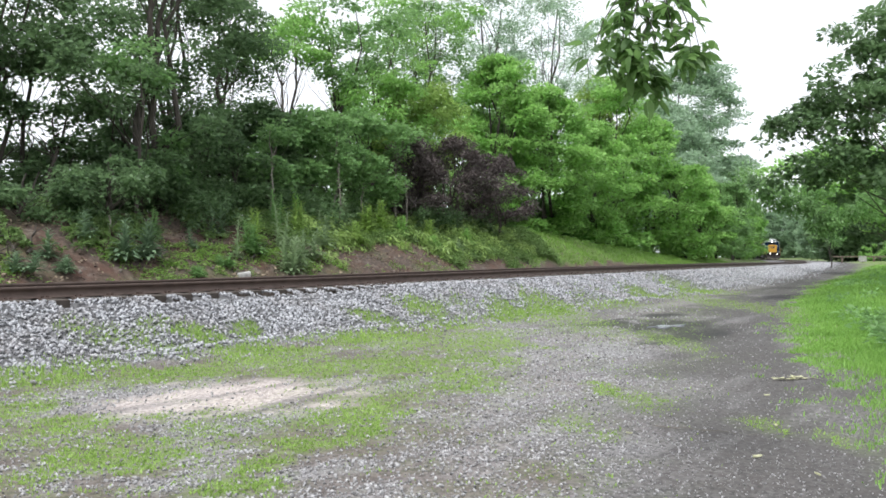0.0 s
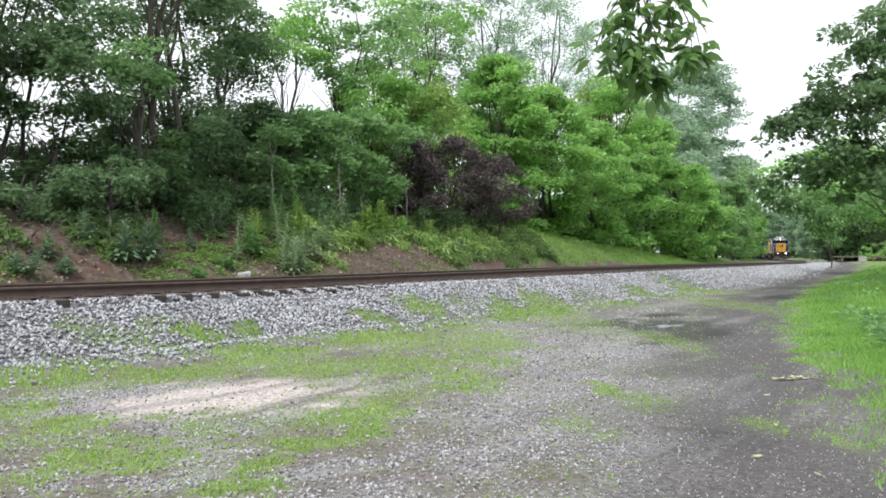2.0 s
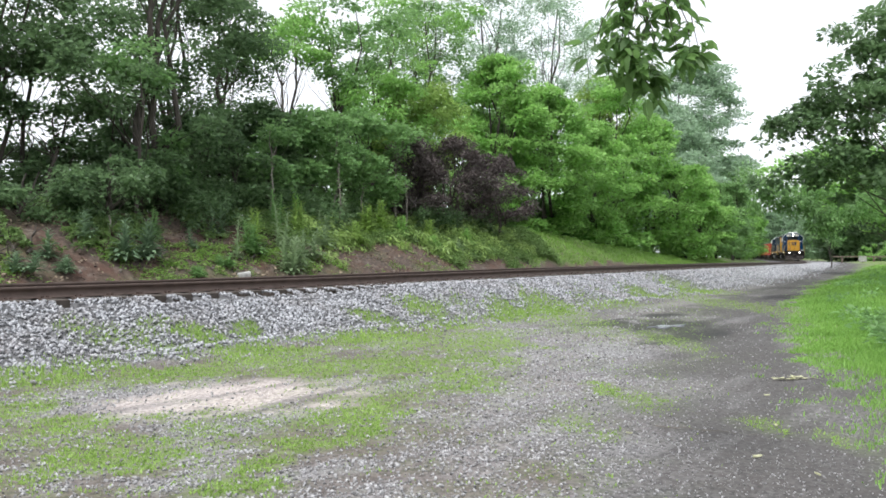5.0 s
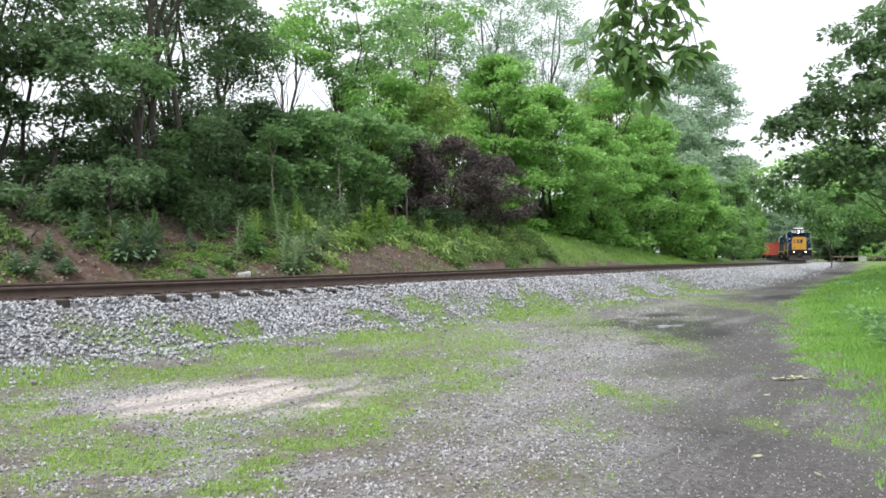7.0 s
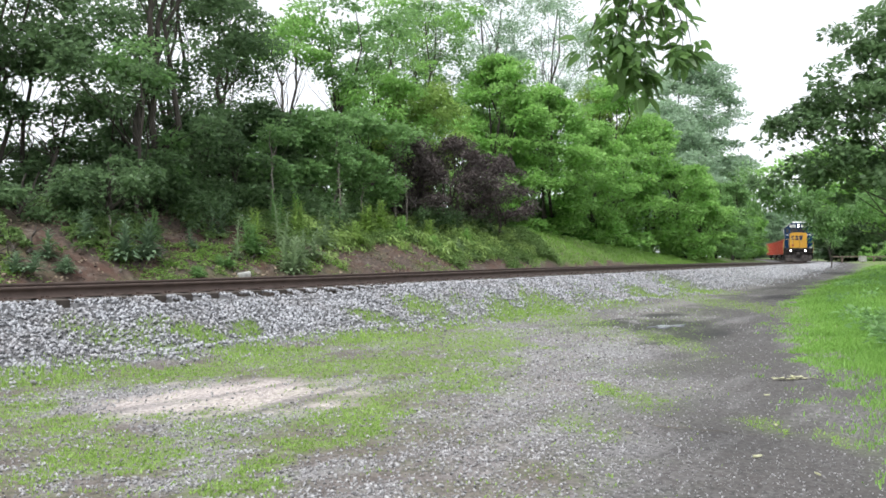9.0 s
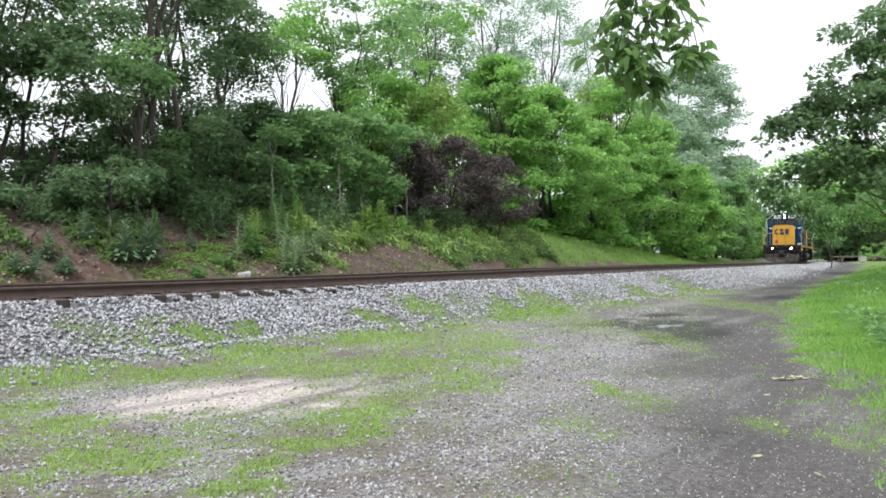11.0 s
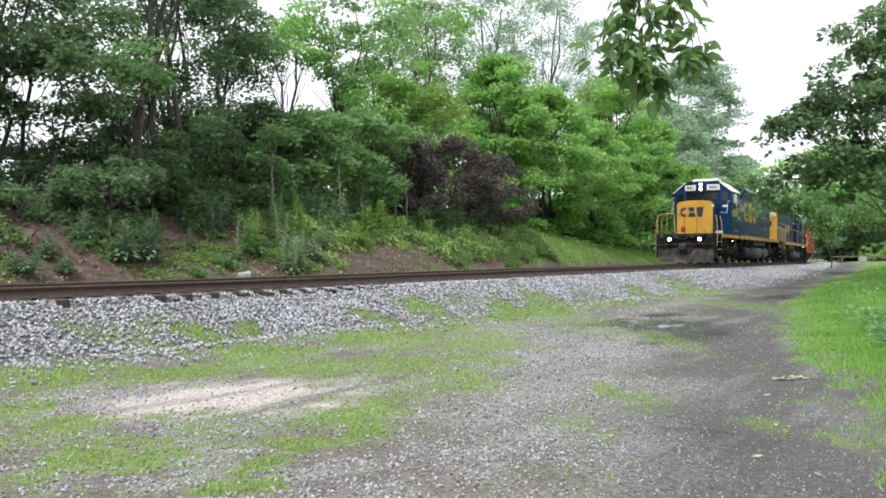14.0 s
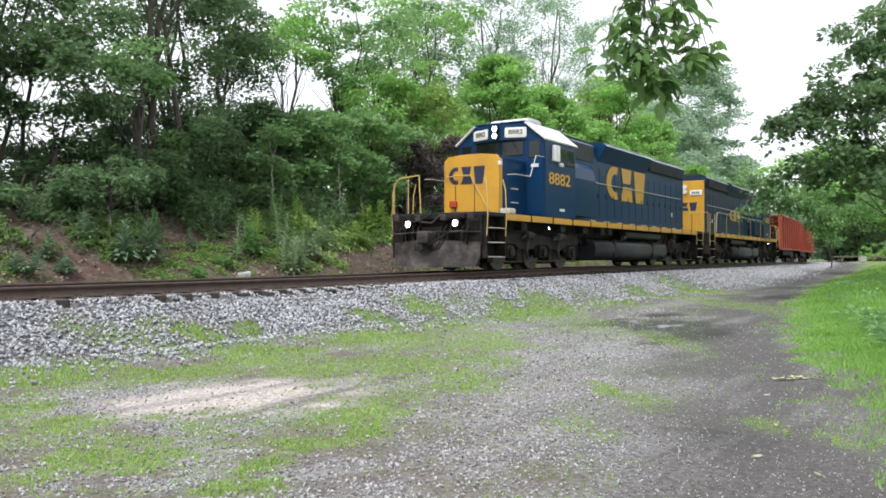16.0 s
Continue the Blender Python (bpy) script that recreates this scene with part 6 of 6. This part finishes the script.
    part("exhaust_stack", box(bmesh.new(), -11.5, -10.9, -0.18, 0.18, 4.36, 4.6, 0.02), GRILLE, hood)
    bm = box(bmesh.new(), -7.1, -7.0, -0.05, 0.05, 4.36, 4.55)
    for y in (-0.16, 0, 0.16):
        rod(bm, (-7.25, y, 4.58), (-6.75, y, 4.58), 0.03, 8, 0.075)
    part("horn", bm, PALE_RAIL, hood)
    if not number:
        for sg in (1, -1):
            rail = part("side_handrail", bar(bmesh.new(), [(-18.7, sg * 1.47, 1.6), (-18.6, sg * 1.47, 2.45), (-18.4, sg * 1.47, 2.58), (-6.2, sg * 1.47, 2.58), (-6.0, sg * 1.47, 2.4)], 0.015), PALE_RAIL, loco, "pale walkway handrail")
            for k in range(4):
                part("stanchion", bar(bmesh.new(), [(-16.4 + 3.2 * k, sg * 1.47, 1.52), (-16.4 + 3.2 * k, sg * 1.47, 2.58)], 0.012), RAILING, rail)
    # hood end
    end = part("hood_end", box(bmesh.new(), -18.96, -18.86, -0.94, 0.94, 1.56, 4.16, 0.02), end_paint, hood)
    part("number_board", box(bmesh.new(), -19.0, -18.95, 0.25, 0.85, 3.42, 3.68, 0.02), BOARD, end, "white number board")
    part("number_board", box(bmesh.new(), -19.0, -18.95, -0.85, -0.25, 3.42, 3.68, 0.02), BOARD, end, "white number board")
    if not number:
        for k in range(4):
            for y in (-0.72, 0.38):
                part("number_bar", box(bmesh.new(), -19.012, -19.0, y + 0.10 * k, y + 0.10 * k + 0.06, 3.49, 3.61), BLACK, end)
    for z in (3.85, 3.62):
        part("rear_headlight", rod(bmesh.new(), (-19.05, 0, z), (-18.95, 0, z), 0.11, 16), PALE, end)
    emblem(end, LOGO_BLUE, Matrix.Translation((-18.962, 0, 2.85)) @ Matrix.Rotation(radians(-90), 4, "Z"), 1.2, 0.45)
    for y in (-0.35, 0.35):
        part("door_seam", box(bmesh.new(), -18.97, -18.955, y - 0.015, y + 0.015, 1.7, 2.5), BLACK, end)
    # tank and underfloor gear
    bm = bmesh.new()
    round_end = [(1.46 * math.copysign(abs(math.cos(a)) ** 0.55, math.cos(a)), 0.63 + 0.39 * math.copysign(abs(math.sin(a)) ** 0.6, math.sin(a))) for a in (2 * math.pi * (k + 0.5) / 40 for k in range(40))]
    prism(bm, round_end, -14.95, -7.45, "x")
    for f in bm.faces:
        f.smooth = len(f.verts) == 4
    tank = part("fuel_tank", bm, TANK, loco, "dull black fuel tank")
    for sg in (1, -1):
        part("filler_cap", rod(bmesh.new(), (-10.1, sg * 1.36, 1.0), (-10.1, sg * 1.5, 1.06), 0.08, 10), PLOW, tank)
        part("tank_strap", box(bmesh.new(), -9.3, -9.2, *sorted((sg * 1.2, sg * 1.47)), 0.36, 0.98, 0.01), GRIME, tank)
        part("tank_strap", box(bmesh.new(), -13.3, -13.2, *sorted((sg * 1.2, sg * 1.47)), 0.36, 0.98, 0.01), GRIME, tank)
        part("air_reservoir", rod(bmesh.new(), (-14.6, sg * 1.2, 1.21), (-10.6, sg * 1.2, 1.21), 0.15, 16), TANK, loco, "long black air reservoir")
        for x in (-2.4, -5.0, -6.7, -8.2, -8.9, -16.2):
            part("equipment_box", box(bmesh.new(), x - 0.18, x + 0.18, *sorted((sg * 1.15, sg * 1.42)), 1.12, 1.36, 0.02), GRIME, loco)
        part("step_light", rod(bmesh.new(), (-3.9, sg * 1.44, 1.22), (-3.9, sg * 1.47, 1.22), 0.022, 10), LAMP, loco, "small lit step light")
        part("bell", rod(bmesh.new(), (-1.65, sg * 1.34, 1.57), (-1.35, sg * 1.34, 1.57), 0.01, 10), PALE, loco) if sg < 0 else None
    part("sand_box", box(bmesh.new(), -1.85, -1.5, 1.12, 1.44, 1.55, 1.70, 0.03), PALE_RAIL, loco, "pale box on the front deck")
    diesel_truck(loco, -3.95)
    diesel_truck(loco, -17.2)
    # ends: pilot, plow, coupler, lights, steps, rails
    part("pilot", box(bmesh.new(), -0.22, -0.06, -1.40, 1.40, 0.66, 1.52, 0.02), GRIME, loco, "black pilot sheet")
    bm = bmesh.new()
    loft(bm, [[(-0.05, -1.36, 0.76), (0.30, -0.55, 0.80), (0.30, 0.55, 0.80), (-0.05, 1.36, 0.76), (-0.2, 1.32, 0.76), (-0.2, -1.32, 0.76)],
              [(-0.02, -1.36, 0.40), (0.45, -0.5, 0.42), (0.45, 0.5, 0.42), (-0.02, 1.36, 0.40), (-0.2, 1.30, 0.40), (-0.2, -1.30, 0.40)],
              [(0.10, -1.28, 0.12), (0.62, -0.35, 0.10), (0.62, 0.35, 0.10), (0.10, 1.28, 0.12), (-0.15, 1.24, 0.12), (-0.15, -1.24, 0.12)]])
    part("snow_plow", bm, PLOW, loco, "scuffed grey snow plow")
    part("anticlimber", box(bmesh.new(), -0.08, 0.16, -1.0, 1.0, 1.36, 1.50, 0.02), GRIME, loco)
    bm = box(bmesh.new(), -0.2, 0.35, -0.13, 0.13, 0.74, 1.0, 0.03)
    box(bm, 0.3, 0.62, -0.2, 0.16, 0.70, 1.04, 0.05)
    part("coupler", bm, PLOW, loco)
    bm = box(bmesh.new(), -20.75, -20.2, -0.13, 0.13, 0.74, 1.0, 0.03)
    part("coupler", bm, GRIME, loco)
    part("rear_pilot", box(bmesh.new(), -20.28, -20.14, -1.47, 1.47, 0.5, 1.5, 0.02), GRIME, loco)
    for y0 in (-0.62, -0.45, 0.45, 0.62, 0.30):
        zz = 0.5 + 0.1 * abs(y0)
        part("air_hose", bar(bmesh.new(), [(-0.04, y0, 1.28), (0.16, y0 * 0.98, 1.15), (0.24, y0 * 0.85, 0.85), (0.42, y0 * 0.55, zz)], 0.028), GRIME, loco)
    part("drawbar_pocket", box(bmesh.new(), -0.1, 0.12, -0.36, 0.36, 0.62, 1.16, 0.04), GRIME, loco)
    for y0, y1 in ((-1.3, -0.95), (0.95, 1.3)):
        part("hose_rack", box(bmesh.new(), -0.06, 0.05, y0, y1, 1.05, 1.34, 0.03), TRUCK, loco)
    for y0 in (-1.05, -0.88, 0.92, 1.08):
        part("air_hose", bar(bmesh.new(), [(0.0, y0, 1.22), (0.16, y0, 1.08), (0.14, y0 * 0.97, 0.80), (0.05, y0 * 0.96, 0.62)], 0.022), TRUCK, loco)
    for y0, z0 in ((-0.42, 1.42), (0.38, 1.42), (-1.15, 1.44), (1.2, 1.44)):
        part("receptacle", box(bmesh.new(), 0.14, 0.22, y0 - 0.09, y0 + 0.09, z0 - 0.10, z0 + 0.06, 0.02), PLOW, loco)
    part("jumper_cable", bar(bmesh.new(), [(0.1, -0.62, 1.52), (0.2, -0.35, 1.30), (0.22, 0.05, 1.26), (0.15, 0.30, 1.52)], 0.03), PLOW, loco)
    part("cut_lever", bar(bmesh.new(), [(0.02, -1.4, 1.02), (0.3, -1.1, 0.98), (0.4, -0.2, 1.02)], 0.02), PLOW, loco)
    part("cut_lever", bar(bmesh.new(), [(0.02, 1.4, 1.02), (0.3, 0.95, 1.03), (0.4, 0.2, 1.02)], 0.02), PLOW, loco)
    for x in (-0.9, -6.6, -7.2, -15.3, -19.6):
        part("piping", bar(bmesh.new(), [(x, -1.3, 1.3), (x, -1.22, 0.95), (x - 0.25, -1.18, 0.78), (x - 0.25, 1.18, 0.78), (x, 1.22, 0.95), (x, 1.3, 1.3)], 0.035), GRIME, loco)
    for x0, x1 in ((-1.2, -0.3), (-7.4, -6.75), (-19.95, -19.1)):
        part("centre_gear", box(bmesh.new(), x0, x1, -0.9, 0.9, 0.30, 1.02, 0.06), GRIME, loco)
    part("jumper_cable", bar(bmesh.new(), [(0.10, -0.9, 1.50), (0.22, -0.72, 1.36), (0.26, -0.45, 1.30), (0.24, -0.15, 1.40), (0.12, 0.02, 1.56)], 0.016), TRUCK, loco)
    part("air_hose", bar(bmesh.new(), [(0.20, 0.62, 1.02), (0.42, 0.40, 0.86), (0.52, 0.12, 0.66), (0.56, -0.12, 0.52)], 0.03), TRUCK, loco)
    for y0 in (-0.95, -0.55, 0.55, 0.95):
        part("plow_brace", box(bmesh.new(), -0.06, 0.20 + 0.10 * (abs(y0) < 0.7), y0 - 0.03, y0 + 0.03, 0.78, 1.0, 0.01), GRIME, loco)
    for sg in (1, -1):
        h = part("ditch_light", rod(bmesh.new(), (-0.1, sg * 0.75, 1.25), (0.20, sg * 0.75, 1.25), 0.125, 18), GRIME, loco)
        part("lens", rod(bmesh.new(), (0.19, sg * 0.75, 1.25), (0.215, sg * 0.75, 1.25), 0.078, 18), LAMP, h, "lit white ditch light")
        step_well(loco, -1.15, -0.15, sg)
        step_well(loco, -20.15, -19.2, sg)
        for x in (-0.14, -1.14):
            part("step_handrail", bar(bmesh.new(), [(x, sg * 1.5, 0.92), (x, sg * 1.53, 1.5), (x, sg * 1.5, 2.15), (x - 0.05 * (x > -1), sg * 1.42, 2.45)], 0.017), RAILING, loco)
            part("step_handrail", bar(bmesh.new(), [(-20.3 - x, sg * 1.5, 0.92), (-20.3 - x, sg * 1.5, 2.45)], 0.017), RAILING, loco)
        if sg < 0:
            part("end_handrail", bar(bmesh.new(), [(-0.08, sg * 1.42, 1.5), (-0.08, sg * 1.42, 2.35), (-0.08, sg * 1.22, 2.52), (-0.08, sg * 0.58, 2.58), (-0.08, sg * 0.52, 1.5)], 0.019), RAILING, loco)
            part("end_handrail", bar(bmesh.new(), [(-0.10, sg * 0.95, 1.5), (-0.10, sg * 0.95, 2.54)], 0.017), RAILING, loco)
        part("end_handrail", bar(bmesh.new(), [(-20.22, sg * 1.42, 1.5), (-20.22, sg * 1.42, 2.5), (-20.22, sg * 0.5, 2.5), (-20.22, sg * 0.5, 1.5)], 0.016), RAILING, loco)
    return loco


def freight_truck(car, cx):
    tr = part("truck", box(bmesh.new(), cx - 0.2, cx + 0.2, -0.95, 0.95, 0.55, 0.85, 0.03), GRIME, car, "black four-wheel truck")
    for sg in (1, -1):
        bm = bmesh.new()
        prism(bm, [(cx - 1.2, 0.62), (cx - 0.5, 0.78), (cx + 0.5, 0.78), (cx + 1.2, 0.62), (cx + 1.2, 0.42), (cx + 0.7, 0.42), (cx + 0.35, 0.25), (cx - 0.35, 0.25), (cx - 0.7, 0.42),
                   (cx - 1.2, 0.42)], *sorted((sg * 0.95, sg * 1.08)), "y")
        part("side_frame", bm, GRIME, tr)
    for k in (-0.87, 0.87):
        WHEELSETS.append(wheelset(tr, cx + k, 0.46))


def hopper_car():
    """An open-top red hopper car with ribbed sides and sloped end sheets."""
    car = tagged(new("hopper_car"), "faded red open-top hopper car with ribbed sides", "freight car", group="train")
    part("centre_sill", box(bmesh.new(), -13.2, -0.3, -0.3, 0.3, 0.8, 1.1, 0.02), GRIME, car)
    for sg in (1, -1):
        side = part("side_sheet", box(bmesh.new(), -13.0, -0.5, *sorted((sg * 1.46, sg * 1.50)), 1.0, 3.35, 0.01), RED, car, "red side sheet")
        part("top_rail", box(bmesh.new(), -13.05, -0.45, *sorted((sg * 1.42, sg * 1.56)), 3.30, 3.42, 0.015), RED, side)
        part("bottom_sill", box(bmesh.new(), -13.05, -0.45, *sorted((sg * 1.42, sg * 1.56)), 0.92, 1.06, 0.015), RED, side)
        for k in range(11):
            x = -0.55 - k * 1.24
            part("rib", box(bmesh.new(), x - 0.06, x + 0.06, *sorted((sg * 1.5, sg * 1.585)), 1.06, 3.30, 0.015), RED, side)
    for x0, x1 in ((-0.5, -2.6), (-13.0, -10.9)):
        bm = bmesh.new()
        prism(bm, [(x0, 3.38), (x0, 3.30), (x1, 1.15), (x1 + (0.1 if x1 < x0 else -0.1), 1.2)], -1.46, 1.46, "y")
        part("end_sheet", bm, RED, car, "sloping red end sheet")
        for sg in (1, -1):
            part("corner_post", box(bmesh.new(), *sorted((x0, x0 + (0.1 if x0 > -5 else -0.1))), *sorted((sg * 1.36, sg * 1.5)), 1.0, 3.4, 0.01), RED, car)
            bm = bmesh.new()
            for z in (1.3, 1.7, 2.1, 2.5, 2.9):
                box(bm, x0 + (0.10 if x0 > -5 else -0.12), x0 + (0.12 if x0 > -5 else -0.10), *sorted((sg * 0.95, sg * 1.4)), z, z + 0.03)
            part("ladder", bm, RED, car)
    part("floor_hopper", box(bmesh.new(), -9.8, -3.7, -1.3, 1.3, 0.55, 1.15, 0.05), GRIME, car)
    part("load", box(bmesh.new(), -12.4, -1.1, -1.44, 1.44, 1.2, 2.75, 0.2), GRIME, car, "dark load")
    for x in (-0.32, -13.5):
        part("coupler", box(bmesh.new(), x, x + 0.45, -0.12, 0.12, 0.76, 1.0, 0.03), GRIME, car)
    freight_truck(car, -2.0)
    freight_truck(car, -11.5)
    return car


LEAD = locomotive("dark blue diesel locomotive with yellow nose and lit headlights", "8882", BLUE, BLUE)
SECOND = locomotive("dark blue diesel locomotive with yellow hood end, running backwards", "", YELLOW, BLUE_DARK, BLUE_DUSTY)
HOPPERS = [hopper_car()]
for _ in range(3):
    HOPPERS.append(copy_thing(HOPPERS[0], Matrix()))
    WHEELSETS += [o for o in HOPPERS[-1].children_recursive if o.name.startswith("wheelset")]


def station(t):
    """Arc length of the leading locomotive's front at t seconds."""
    return 11.297 * (16 - t) - 0.011 * (16 - t) ** 2


def vehicle_pose(s, overhang, base, backwards=False, length=0.0):
    """Pose of a vehicle whose leading end is at s, both trucks on the line."""
    a, b = Vector(line(s + overhang)), Vector(line(s + overhang + base))
    d = (a - b).normalized()
    q = a + d * overhang
    if backwards:
        q, d = q - d * length, -d
    return pose(q.x, q.y, RAIL_Z - float(rail_drop(s + overhang + base / 2)), 0, 0, math.degrees(math.atan2(d.y, d.x)))


def motions():
    times = [k / 2 for k in range(33)]
    walk(LEAD, [(t, vehicle_pose(station(t), 3.95, 13.25)) for t in times])
    walk(SECOND, [(t, vehicle_pose(station(t) + 21.25, 3.1, 13.25, True, 20.3)) for t in times])
    for k, car in enumerate(HOPPERS):
        walk(car, [(t, vehicle_pose(station(t) + 42.2 + 13.6 * k, 2.0, 9.5)) for t in times])
    # wheels roll with the train: under 90 degrees from row to row
    for ob in WHEELSETS:
        back = ob.parent.parent.name.startswith("locomotive.")
        at, r = ob.matrix_basis.translation.copy(), ob.matrix_basis.translation.z
        sign = -1 if back else 1
        rows = []
        for k in range(241):
            t = k / 15
            rows.append((t, pose(at.x, at.y, at.z, 0, sign * math.degrees((station(0) - station(t)) / r) % 360, 0)))
        walk(ob, rows)
    walk(BRANCH, BRANCH_ROWS)


motions()
